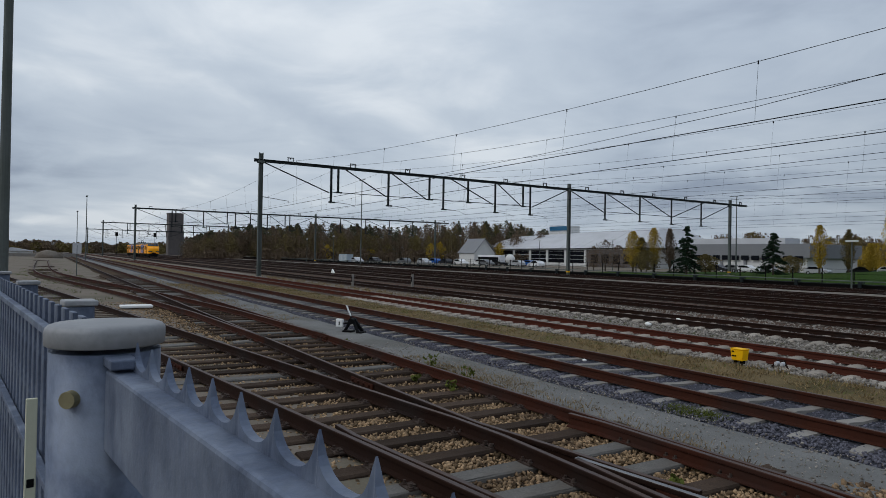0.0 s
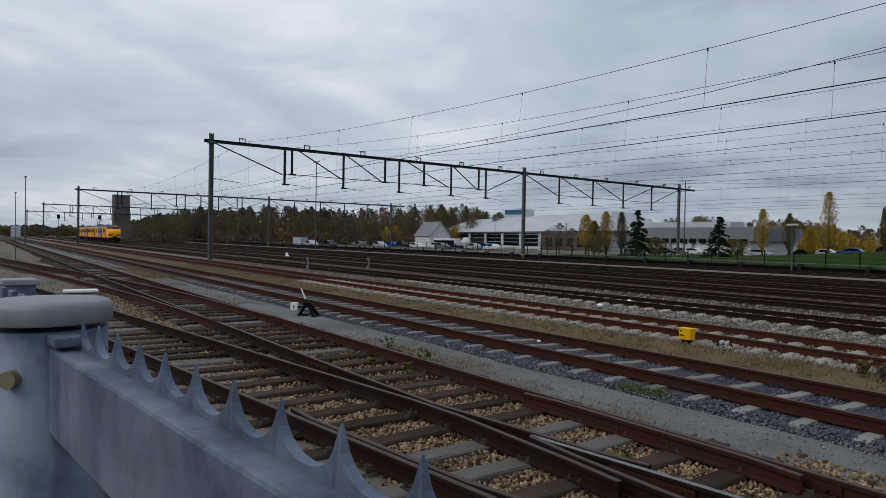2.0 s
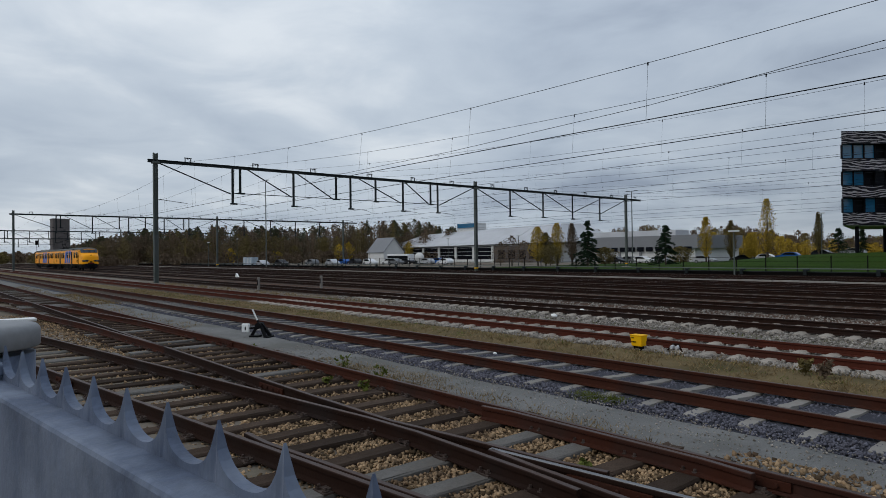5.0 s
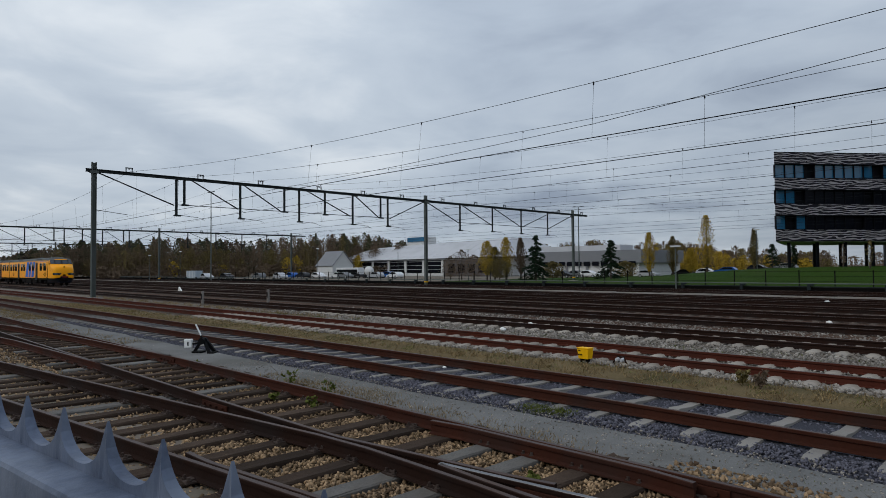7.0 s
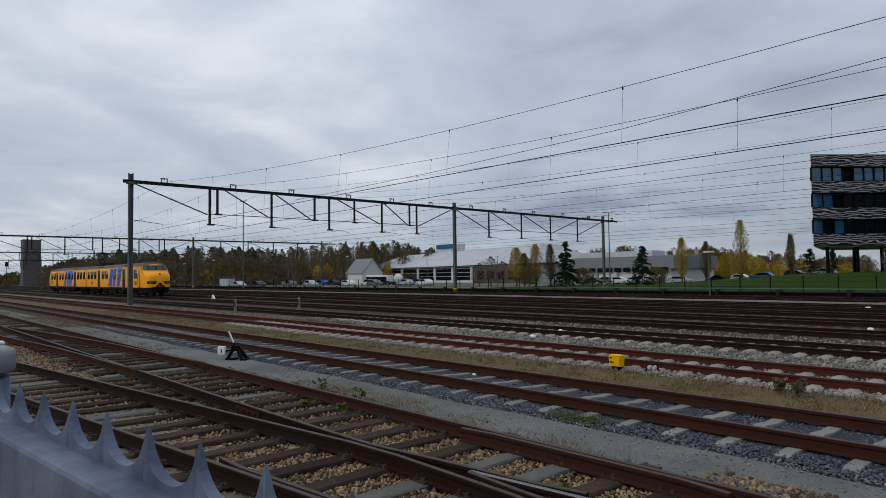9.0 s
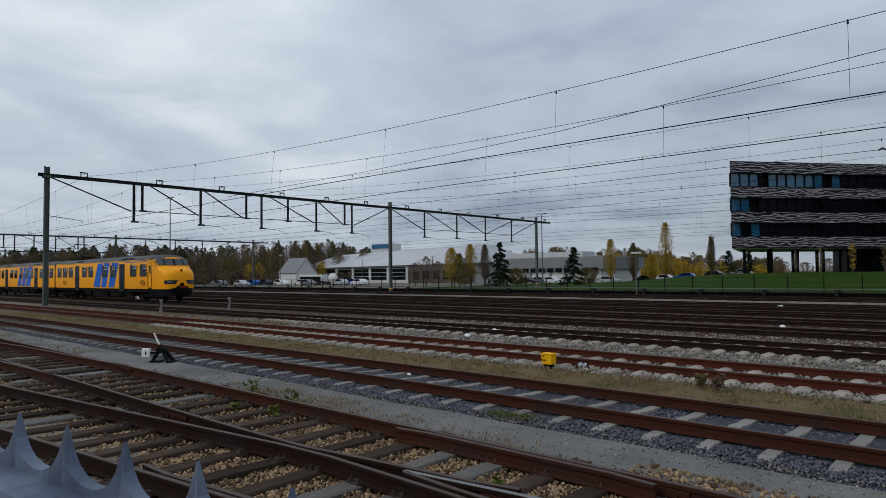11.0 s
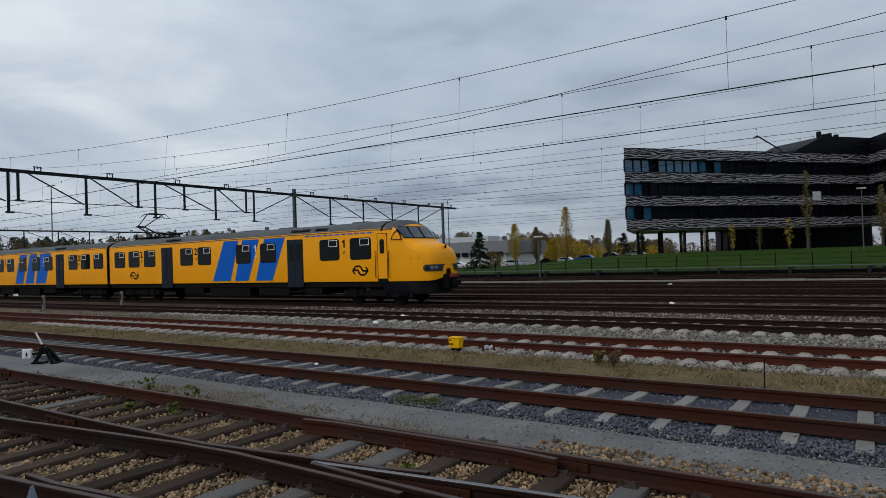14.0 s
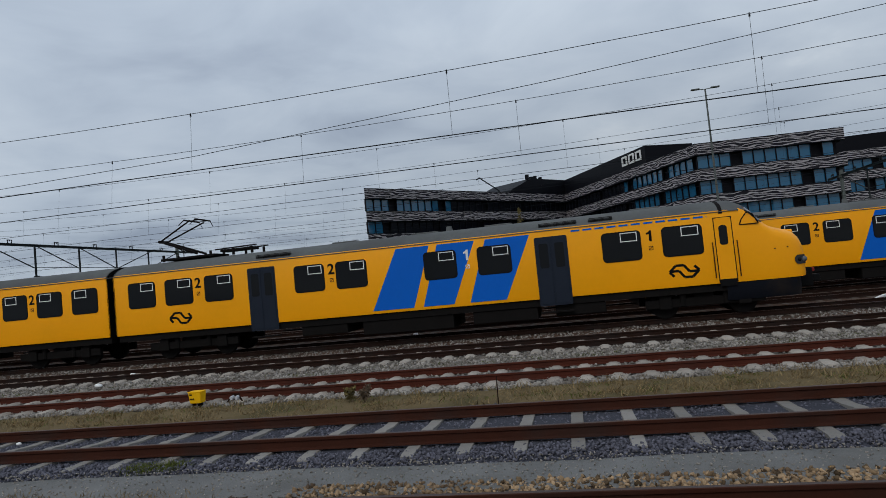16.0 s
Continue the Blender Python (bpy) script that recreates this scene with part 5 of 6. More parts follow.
def wing(ax, ay, bx, by, depth, ground_from, inset, slant, lit):
    """A wing whose front runs from a to b; its back lies depth metres behind and starts slant metres further on. lit:
    panes given the sky-reflection blue, storey by storey; the rest get black.
    """
    length = math.hypot(bx - ax, by - ay)
    m = pose(ax, ay, 0, 0, 0, math.degrees(math.atan2(by - ay, bx - ax)))
    plan = lambda e, back: [(-e, -e), (length + e, -e), (length + e, back), (slant, back)]
    for k, zt in enumerate(Z_TOPS):
        local(part("patterned_band", prism(BM(), plan(0.35, depth), "z", zt - 1.52, zt), BAND, office, "pale and charcoal wavy patterned facade band"), m)
        tp = prism(BM(), plan(0.4, depth), "z", zt + 0.001, zt + 0.08)
        prism(tp, plan(0.4, depth), "z", zt - 1.6, zt - 1.521)
        local(part("band_coping", tp, ODARK, office), m)
        if k < 3:
            z0, z1 = zt - 3.56 + 0.08, zt - 1.6
            local(part("storey_core", prism(BM(), [(0.6, 0.6), (length - 0.4, 0.6), (length - 0.4, depth - 0.5), (slant + 0.6, depth - 0.5)], "z", z0, z1), ODARK, office, "black storey behind the glass"), m)
            x = 0.0
            i = 0
            while x < length - 1.6:
                w = 1.45
                # the sky's reflection is chosen pane by pane through the glass colour
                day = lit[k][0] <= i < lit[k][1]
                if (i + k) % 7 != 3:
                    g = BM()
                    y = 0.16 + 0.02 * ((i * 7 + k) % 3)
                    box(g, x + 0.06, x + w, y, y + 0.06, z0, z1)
                    local(part("window_pane", g, OGLASS if day else ODGLASS, office, "window pane coloured blue for the sky it reflects" if day else "window pane coloured black where no sky is reflected"), m)
                mu = BM()
                box(mu, x - 0.05, x + 0.05, 0.0, 0.3, z0, z1)
                local(part("mullion", mu, ODARK, office), m)
                x += w + 0.05
                i += 1
    local(part("soffit", prism(BM(), [(0, 0), (length, 0), (length, depth - 0.2), (slant, depth - 0.2)], "z", 5.1, 5.215), SHEDW, office, "white soffit above the pillars"), m)
    if ground_from < length:
        local(part("ground_storey", prism(BM(), [(ground_from, inset), (length, inset), (length, depth - 1), (max(ground_from + 1, slant + ground_from * 0.8), depth - 1)], "z", 0.6, 5.1), ODARK, office, "recessed black ground storey"), m)
    x = 2.5
    while x < min(length, 40):
        for y in (0.8, depth * 0.5):
            if y < 1 or x > slant:
                local(part("pillar", box(BM(), x - 0.17, x + 0.17, y, y + 0.34, 0.3, 5.1, 0.03), ODARK, office, "black pillar"), m)
        x += 4.3
    return m


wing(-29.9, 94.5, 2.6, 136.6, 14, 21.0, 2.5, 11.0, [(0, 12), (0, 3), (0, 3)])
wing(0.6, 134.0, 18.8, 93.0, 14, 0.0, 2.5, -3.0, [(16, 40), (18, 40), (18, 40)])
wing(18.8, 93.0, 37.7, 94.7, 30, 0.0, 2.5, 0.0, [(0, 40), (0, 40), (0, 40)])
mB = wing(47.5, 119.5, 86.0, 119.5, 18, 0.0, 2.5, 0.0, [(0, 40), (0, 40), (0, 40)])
local(part("top_storey", box(BM(), -4.0, 38, 1.5, 14, 17.5, 20.3), ODARK, office, "black set-back top storey"), mB)
mR = pose(0.6, 134.0, 0, 0, 0, math.degrees(math.atan2(93.0 - 134.0, 18.8 - 0.6)))
local(part("top_storey", box(BM(), -4, 30, 1.2, 10, 17.5, 20.8), ODARK, office, "black set-back top storey"), mR)
dk = BM()
prism(dk, [(34.5, 17.5), (35.5, 18.5), (41.5, 20.9), (54.0, 20.9), (54.0, 17.5)], "y", 1.5, 12)
mL = pose(-29.9, 94.5, 0, 0, 0, math.degrees(math.atan2(134.0 - 94.5, 30.5)))
local(part("sloping_top_storey", dk, ODARK, office, "black sloping top storey"), mL)
tp = BM()
for x, h in ((41, 0.9), (42.2, 0.5), (43.4, 0.7), (45, 0.5)):
    box(tp, x, x + 0.5, 2, 2.6, 20.5, 20.9 + h)
local(part("roof_chimney", tp, ODARK, office), mL)
# the white roof sign stays plain shapes
sg = BM()
for x in (22.6, 24.9, 27.2):
    frame_ring(sg, x, x + 1.7, 18.75, 20.35, 0.32, 1.0, 1.15)
local(part("sign", sg, WHITE, office, "plain white shapes of a roof sign"), mR)
dv = BM()
bar(dv, (33, 2, 17.4), (32.2, 2, 18.4), 0.18)
bar(dv, (32.2, 2, 18.4), (27.4, 2, 20.6), 0.16)
bar(dv, (27.4, 2, 20.6), (26.6, 2, 20.2), 0.2)
box(dv, 32.6, 34.2, 1.6, 2.6, 17.4, 18.0)
local(part("roof_davit", dv, GALV_DARK, office, "grey window-cleaning davit"), mL)
local(part("panel", box(BM(), 36.2, 38.0, -0.46, -0.38, 9.6, 11.1), SHEDW, office, "pale blank panel on the facade"), mL)

# ---------------- sheds and tower ----------------
shed = thing("workshop_hall", "long low white workshop hall with pale sheet roof and glazed gates", "building", at=(-166, 119, -0.3))
part("wall", box(BM(), 0, 66, 0, 26, 0, 4.6), SHEDW, shed, "white cladding wall")
rf = BM()
lo = [rf.verts.new(p) for p in ((-1, -1, 4.5), (68, -1, 4.9), (68, 27, 4.9), (-1, 27, 4.5))]
hi = [rf.verts.new(p) for p in ((5, 9, 8.6), (62, 9, 9.9), (62, 18, 9.9), (5, 18, 8.6))]
for i in range(4):
    rf.faces.new((lo[i], lo[(i + 1) % 4], hi[(i + 1) % 4], hi[i]))
rf.faces.new(hi)
rf.faces.new(lo[::-1])
part("roof", rf, ROOFM, shed, "pale grey sheet roof")
part("roof_cabin", box(BM(), 18, 27, 12, 16, 9.0, 11.7, 0.05), SHEDW, shed)
part("roof_cabin", box(BM(), 18.5, 27, 11.7, 11.95, 10.3, 11.6), OGLASS, shed, "blue strip window")
for i in range(6):
    x = 2.0 + i * 7.4
    g = part("gate", box(BM(), x, x + 6.4, -0.12, -0.02, 0.1, 4.3), ODARK, shed, "glazed folding gate")
    gl = BM()
    for r in range(3):
        for c in range(5):
            box(gl, x + 0.15 + c * 1.25, x + 1.25 + c * 1.25, -0.16, -0.13, 0.9 + r * 1.05, 1.85 + r * 1.05)
    part("pane", gl, ODGLASS, g)
    fr = BM()
    for r in range(4):
        box(fr, x, x + 6.4, -0.19, -0.165, 0.78 + r * 1.05, 0.86 + r * 1.05)
    box(fr, x, x + 6.4, -0.18, -0.13, 0.1, 0.75)
    part("gate_frame", fr, SHEDW, g)
    part("pilaster", box(BM(), x + 6.5, x + 7.3, -0.3, 0.0, 0, 4.3), SHEDW, shed)
part("brick_bay", box(BM(), 46.6, 66.3, -0.4, 0.0, 0, 4.35), BRICK, shed, "dull brown brick bay")
for i in range(5):
    part("window", box(BM(), 48.2 + i * 3.6, 50.6 + i * 3.6, -0.48, -0.41, 1.0, 3.2), ODGLASS, shed)
rl = BM()
for i in range(26):
    x = 0.5 + i * 2.6
    bar(rl, (x, -0.9, 4.62 + 0.0055 * x), (x + 5.6 * (1 - x / 60), 8.9, 8.72 + 0.021 * x), 0.06, 0.05)
part("roof_seam", rl, ROOFM, shed)
hut = thing("gabled_house", "small white gabled house beside the workshop hall", "building", at=(-148, 98, -0.3))
hut.scale = (0.75, 0.75, 0.8)
part("wall", prism(BM(), [(0, 0), (9, 0), (9, 4), (4.5, 8.6), (0, 4)], "x", 0, 10), SHEDW, hut)
r_ = BM()
bar(r_, (5, -0.4, 3.7), (5, 4.5, 8.75), 11, 0.15)
bar(r_, (5, 9.4, 3.7), (5, 4.5, 8.75), 11, 0.15)
part("roof", r_, SHEDG, hut)

hall = thing("storage_hall", "long grey and white storage hall with a window strip", "building", at=(-94.5, 128, -0.3))
part("wall", box(BM(), 0, 26, 0, 20, 0, 3.0), SHEDW, hall, "white wall")
part("upper_cladding", box(BM(), -0.3, 26.8, -0.4, 20.3, 3.0, 5.9, 0.05), SHEDG, hall, "grey upper cladding")
part("roof_light", box(BM(), -14, 17, 8, 14, 5.5, 7.4), ROOFM, hall, "pale roof light strip")
for i in range(11):
    x = 0.8 + i * 2.3
    part("window", box(BM(), x, x + 1.7, -0.52, -0.42, 2.4, 3.4), ODGLASS, hall)
for i in range(5):
    part("pilaster", box(BM(), 1.5 + i * 5.6, 2.1 + i * 5.6, -0.3, 0.0, 0, 3.0), SHEDG, hall)
tower = thing("brick_tower", "square dark brown brick tower above the trees", "tower", at=(-303.5, 45.6, -0.3))
tower.scale = (0.86, 0.86, 1.0)
part("shaft", box(BM(), 0, 7, 0, 7, 0, 18.2, 0.1), BRICK, tower)
rb = BM()
for k in range(6):
    box(rb, 7.0, 7.1, 0.4 + k * 1.1, 0.75 + k * 1.1, 2, 17.6)
part("rib", rb, BRICK, tower)
part("parapet", box(BM(), -0.15, 7.15, -0.15, 7.15, 18.2, 18.6), BRICK, tower)
low = thing("low_shed", "low white shed roof behind the yard edge", "building", at=(-230, -11, -0.3))
part("wall", box(BM(), 0, 12, 0, 8, 0, 1.3), SHEDW, low)
part("roof", prism(BM(), [(-1, 1.3), (9, 1.3), (3, 2.3)], "x", -0.5, 12.5), ROOFM, low)
yw = thing("boundary_wall", "low pale concrete wall at the end of the yard", "wall", at=(-190, -14, -0.3))
part("wall", box(BM(), 0, 0.3, 0, 21, 0, 0.9), CONCRETE, yw)
heap = thing("sand_heap", "pale heap of sand and gravel at the track end", "heap", at=(-165, 0.9, -0.35))
hb = BM()
bmesh.ops.create_icosphere(hb, subdivisions=3, radius=1)
for v in hb.verts:
    v.co = Vector((v.co.x * 2.5, v.co.y * 2.8, max(0, v.co.z) * 1.9)) * (1 + 0.15 * noise.noise(v.co * 2))
part("mound", hb, BED_GREY, heap, smooth=True)


# ---------------- trees ----------------
def crown_points(n, h0, h1, r, shape):
    z = RNG.uniform(0, 1, n)
    if shape == "fir":
        # needles along drooping boughs of uneven length
        nb = 85
        bz, ba = np.sort(RNG.uniform(0, 1, nb)), RNG.uniform(0, math.tau, nb)
        bl = r * (1.03 - bz) ** 0.85 * RNG.uniform(0.5, 1.25, nb) + 0.12
        k, t = RNG.integers(0, nb, n), RNG.uniform(0.05, 1, n) ** 0.7
        x = np.cos(ba[k]) * bl[k] * t + RNG.normal(0, 0.1, n)
        y = np.sin(ba[k]) * bl[k] * t + RNG.normal(0, 0.1, n)
        return np.stack([x, y, np.maximum(h0 * 0.5, h0 + (h1 - h0) * bz[k] - 0.28 * bl[k] * t ** 2 + RNG.normal(0, 0.07, n))], -1)
    if shape == "poplar":
        rad = r * np.sin(np.clip(z, 0.03, 1) * math.pi * 0.93) ** 0.7 * np.sqrt(RNG.uniform(0, 1, n)) * (1 - 0.45 * z)
    else:
        rad = r * np.sqrt(np.clip(1 - (2 * z - 0.9) ** 2, 0.02, 1)) * np.sqrt(RNG.uniform(0.1, 1, n))
    a = RNG.uniform(0, math.tau, n)
    lump = 1 + 0.3 * np.sin(a * 3 + z * 9) + 0.18 * np.sin(a * 7 - z * 21)
    return np.stack([np.cos(a) * rad * lump, np.sin(a) * rad * lump, h0 + (h1 - h0) * z], -1)


def tree(name, x, y, h, r, shape, mat, label, n=900, leaf=0.22, z=None, group=""):
    t = thing(name, label, "tree", group, at=(x, y, ground_z(x, y) if z is None else z))
    bm = BM()
    rod(bm, (0, 0, 0), (0.05, 0, h * 0.9), 0.02 * h + 0.02, 0.015, 8)
    random.seed(int(abs(x * 10 + y)))
    for k in range(14):
        zz = h * random.uniform(0.2, 0.85)
        a = random.uniform(0, math.tau)
        l = r * (1 - zz / h) * 1.1 + 0.2
        rod(bm, (0, 0, zz), (math.cos(a) * l, math.sin(a) * l, zz + (-0.1 if shape == "fir" else 0.7) * l), 0.006 * h * 0.6, 0.008, 5)
    part("trunk", bm, TRUNK, t)
    c = crown_points(n, h * (0.06 if shape == "fir" else 0.14), h, r, shape)
    part("crown", from_arrays("crown", *leaf_cloud(c, leaf, 0.7 if shape == "fir" else 1.0), mat), None, t)
    return t


def spot(az, rng):
    return rng * math.sin(radians(az)), rng * math.cos(radians(az))


for az, rng, top, r in ((-36.97, 104, 7.4, 2.7), (-30.5, 112, 6.6, 2.6)):
    x, y = spot(az, rng)
    tree("fir_tree", x, y, top, r, "fir", LEAF_FIR, "dark green fir tree on the grass beside the car park", 7500, 0.11, group="firs")
for az, rng, top, r, mat in ((-41.3, 112, 6.6, 1.9, LEAF_GOLD), (-40.6, 113, 5.6, 1.7, LEAF_OLIVE), (-39.6, 114, 7.3, 1.6, LEAF_GOLD), (-38.3, 114, 7.2, 1.2, LEAF_BROWN), (-22.76, 125, 10.6, 1.7, LEAF_GOLD), (-27.3, 128, 8.4, 1.6, LEAF_GOLD), (-25.4, 130, 7.6, 1.3, LEAF_OLIVE), (-19.2, 128, 7.6, 0.9, LEAF_OLIVE), (-24.0, 128, 5.0, 1.6, LEAF_GOLD)):
    x, y = spot(az, rng)
    tree("poplar_tree", x, y, top + 0.3, r, "poplar", mat, "slender yellowing poplar tree beyond the car park", 4200, 0.075, group="poplars")
for az, rng, top, r, mat in ((-40.2, 110, 3.6, 2.4, LEAF_OLIVE), (-43.6, 118, 5.6, 2.2, LEAF_BROWN), (-42.5, 116, 4.6, 2.2, LEAF_BROWN), (-44.6, 118, 4.4, 1.8, LEAF_BROWN),
                             (-35.5, 108, 3.2, 1.8, LEAF_OLIVE), (-29.3, 118, 3.2, 2.0, LEAF_OLIVE), (-17.9, 118, 4.2, 1.8, LEAF_FIR), (-16.4, 122, 4.0, 1.4, LEAF_FIR)):
    x, y = spot(az, rng)
    tree("shrub_tree", x, y, top, r, "fir" if mat is LEAF_FIR else "round", mat, "bushy autumn tree with thinning leaves by the workshop hall" if mat is not LEAF_FIR else "small dark fir near the office pillars", 3800 if mat is not LEAF_BROWN else 1500, 0.07, group="bushy trees")
for az, rng, top, r, mat in ((-3.9, 88, 10.6 - 1.0, 0.8, LEAF_OLIVE), (0.9, 92, 7.4, 0.9, LEAF_OLIVE), (-5.2, 90, 4.0, 0.7, LEAF_GOLD), (-11.4, 88, 3.3, 0.6, LEAF_OLIVE), (-9.3, 90, 3.5, 0.6, LEAF_GOLD),
                             (-13.1, 92, 2.8, 0.4, LEAF_BROWN), (1.6, 90, 3.5, 0.5, LEAF_GOLD), (-7.3, 90, 3.3, 0.5, LEAF_OLIVE), (3.0, 93, 3.6, 0.5, LEAF_GOLD)):
    x, y = spot(az, rng)
    tree("young_tree", x, y, top, r, "poplar", mat, "young slender tree with few yellow leaves on the lawn", 160 if r < 0.8 else 700, 0.085, group="young lawn trees")


def woods(name, n, rule, mat, label, leaf, per):
    """A belt of distant trees in one object: trunks and clumps of leaves."""
    cs, tv, tf = [], [], []
    for k in range(n):
        x, y, h, r = rule(k)
        c = crown_points(per, h * 0.12, h, r, "round") + np.array([x, y, -0.3])
        cs.append(c)
        for q in range(8):
            dx, w = RNG.normal(0, r * 0.3), 0.08
            b = len(tv)
            tv += [(x - w, y, -0.3), (x + w, y, -0.3), (x + dx + 0.03, y, h * 0.97), (x + dx - 0.03, y, h * 0.97)]
            tf.append((b, b + 1, b + 2, b + 3))
    v, f = leaf_cloud(np.concatenate(cs), leaf)
    v = np.concatenate([v, np.array(tv)])
    f = np.concatenate([f, np.array(tf) + len(v) - len(tv)])
    tagged(new(name, from_arrays(name, v, f, mat)), label, "woods", "", "stuff")


SKYLINE = [(-100, 0.5), (-82, 0.5), (-79.7, 1.05), (-77.7, 2.0), (-75.4, 2.4), (-72, 2.45), (-69, 2.85), (-66, 2.7), (-62, 2.6), (-59, 3.05), (-56, 3.15), (-52, 3.25), (-49.6, 2.6), (-46, 2.2),
           (-36.5, 2.15), (-32, 2.5), (-30, 2.05), (-25, 2.2), (-23.6, 1.9), (-21.5, 1.4), (-19, 1.45), (-18, 1.1), (0, 1.0), (20, 1.0)]


def belt(az0, az1, r0, r1, k0, k1, rad):
    """Trees whose tops follow the skyline, between k0 and k1 of its height."""
    def rule(k):
        az = RNG.uniform(az0, az1)
        rng = RNG.uniform(r0, r1)
        top = 2.3 + rng * math.tan(radians(float(np.interp(az, [q[0] for q in SKYLINE], [q[1] for q in SKYLINE]))))
        return (*spot(az, rng), top * RNG.uniform(k0, k1), rad * RNG.uniform(0.7, 1.3))
    return rule


WL = "distant belt of autumn woods behind the yard"
woods("woods", 120, belt(-79.6, -46, 205, 250, 0.82, 1.0, 2.6), LEAF_PINE, WL, 0.17, 800)
woods("woods", 330, belt(-79.8, -46, 192, 245, 0.6, 0.98, 2.7), LEAF_BROWN, WL, 0.125, 620)
woods("woods", 110, belt(-79.5, -46, 190, 230, 0.45, 0.93, 2.6), LEAF_OLIVE, WL, 0.13, 640)
woods("woods", 9, belt(-70, -50, 188, 198, 0.3, 0.5, 1.5), LEAF_GOLD, WL, 0.14, 500)
woods("woods", 110, belt(-47, -14, 205, 250, 0.75, 1.0, 2.6), LEAF_BROWN, WL, 0.13, 620)
woods("woods", 70, belt(-47, -14, 195, 230, 0.6, 0.95, 2.6), LEAF_OLIVE, WL, 0.14, 600)
woods("woods", 34, belt(-33, -15, 170, 195, 0.4, 0.85, 1.9), LEAF_GOLD, WL, 0.14, 500)
woods("woods", 40, belt(-24, 4, 180, 230, 0.6, 1.1, 2.2), LEAF_BROWN, WL, 0.17, 420)
woods("woods", 120, belt(-98, -79, 330, 420, 0.7, 1.15, 3.6), LEAF_BROWN, WL, 0.27, 480)
woods("woods", 40, belt(-97, -80, 320, 400, 0.6, 1.0, 3.6), LEAF_OLIVE, WL, 0.3, 420)
woods("woods", 70, belt(-80, -47, 186, 192, 0.16, 0.36, 2.2), LEAF_BROWN, "low brown scrub in front of the woods", 0.2, 260)

# ---------------- parked cars and other vehicles ----------------
PAINTS = {n: material("car_paint_" + n, c, 0.3, 0.2, 0.05, 1, 10, 0, coat=0.5) for n, c in
          (("silver", (0.42, 0.43, 0.45)), ("white", (0.7, 0.7, 0.7)), ("black", (0.02, 0.02, 0.022)), ("blue", (0.02, 0.1, 0.35)), ("grey", (0.14, 0.145, 0.15)))}


def car(paint):
    t = thing("car", paint + " parked hatchback car", "car", "parked cars")
    prof = [(-2.0, 0.3), (2.05, 0.3), (2.1, 0.62), (1.85, 0.82), (1.0, 0.93), (0.35, 1.38), (-0.2, 1.47), (-1.35, 1.4), (-1.95, 0.98), (-2.08, 0.6)]
    bm = prism(BM(), prof, "y", -0.86, 0.86)
    bmesh.ops.bevel(bm, geom=bm.edges[:], offset=0.05, segments=2, affect="EDGES")
    body = part("body", bm, PAINTS[paint], t, smooth=False)
    for s in (-0.875, 0.862):
        part("side_window", prism(BM(), [(0.85, 0.95), (0.3, 1.31), (-0.2, 1.38), (-1.25, 1.33), (-1.55, 0.97)], "y", s, s + 0.013), GLASS, body)
    for x in (-1.3, 1.3):
        for y in (-0.8, 0.8):
            wh = part("wheel", rod(BM(), (x, y - 0.1, 0.32), (x, y + 0.1, 0.32), 0.32, 0.32, 18), TYRE, t)
            part("rim", rod(BM(), (x, y - 0.11, 0.32), (x, y + 0.11, 0.32), 0.19, 0.19, 12), PAINTS["silver"], wh)
    return t


LOTS = [(-66.2, 150, "silver"), (-62.0, 152, "grey"), (-60.2, 150, "silver"), (-58.3, 152, "black"), (-56.9, 150, "white"), (-55.2, 150, "white"), (-54.6, 146, "grey"),
        (-51.9, 146, "silver"), (-50.6, 150, "blue"), (-50.2, 140, "white"), (-36.3 + 1.2, 132, "black"), (-34.2, 134, "grey"), (-32.9, 132, "white"), (-31.7, 134, "silver"), (-28.0, 132, "silver"),
        (-25.2, 133, "black"), (-23.3, 135, "white"), (-21.9, 133, "blue"), (-19.4, 135, "black"), (-17.6, 136, "silver"), (-64.6, 154, "black"), (-59.3, 155, "blue"), (-53.5, 155, "black")]
protos = {}
for i, (az, rng, col) in enumerate(LOTS):
    x, y = spot(az + 0.6, rng)
    m = pose(x, y, ground_z(x, y) + 0.02, 0, 0, 180 * (i % 2) + (i * 37) % 9 - 4)
    if col not in protos:
        protos[col] = car(col)
        protos[col].matrix_basis = m
    else:
        copy_thing(protos[col], m)
x, y = spot(-53.6, 158)
coach = thing("coach", "white coach parked in front of the workshop hall", "bus", at=(x, y, -0.28))
coach.scale = (0.75, 0.75, 0.75)
cb = part("body", box(BM(), -6, 6, -1.25, 1.25, 0.35, 3.3, 0.15), PAINTS["white"], coach)
part("window_strip", box(BM(), -5.6, 5.6, -1.27, 1.27, 1.6, 2.7), GLASS, cb)
for wx in (-3.8, 3.6):
    part("wheel", rod(BM(), (wx, -1.26, 0.5), (wx, 1.26, 0.5), 0.5, 0.5, 16), TYRE, coach)
x, y = spot(-51.9, 150)
tk = thing("tank", "pale grey round storage tank beside the hall", "tank", at=(x, y, -0.3))
tk.scale = (0.6, 0.6, 0.7)
tb = BM()
bmesh.ops.create_uvsphere(tb, u_segments=20, v_segments=12, radius=1.0, matrix=Matrix.Diagonal((2.4, 1.5, 1.6, 1)) @ Matrix.Translation((0, 0, 1.5)))
part("shell", tb, SHEDW, tk, smooth=True)
part("cradle", box(BM(), -1.6, 1.6, -0.8, 0.8, 0, 1.2), GALV_DARK, tk)
x, y = spot(-66.6, 165)
van = thing("site_cabin", "pale blue-grey site cabin on the far side of the tracks", "cabin", at=(x, y, -0.3))
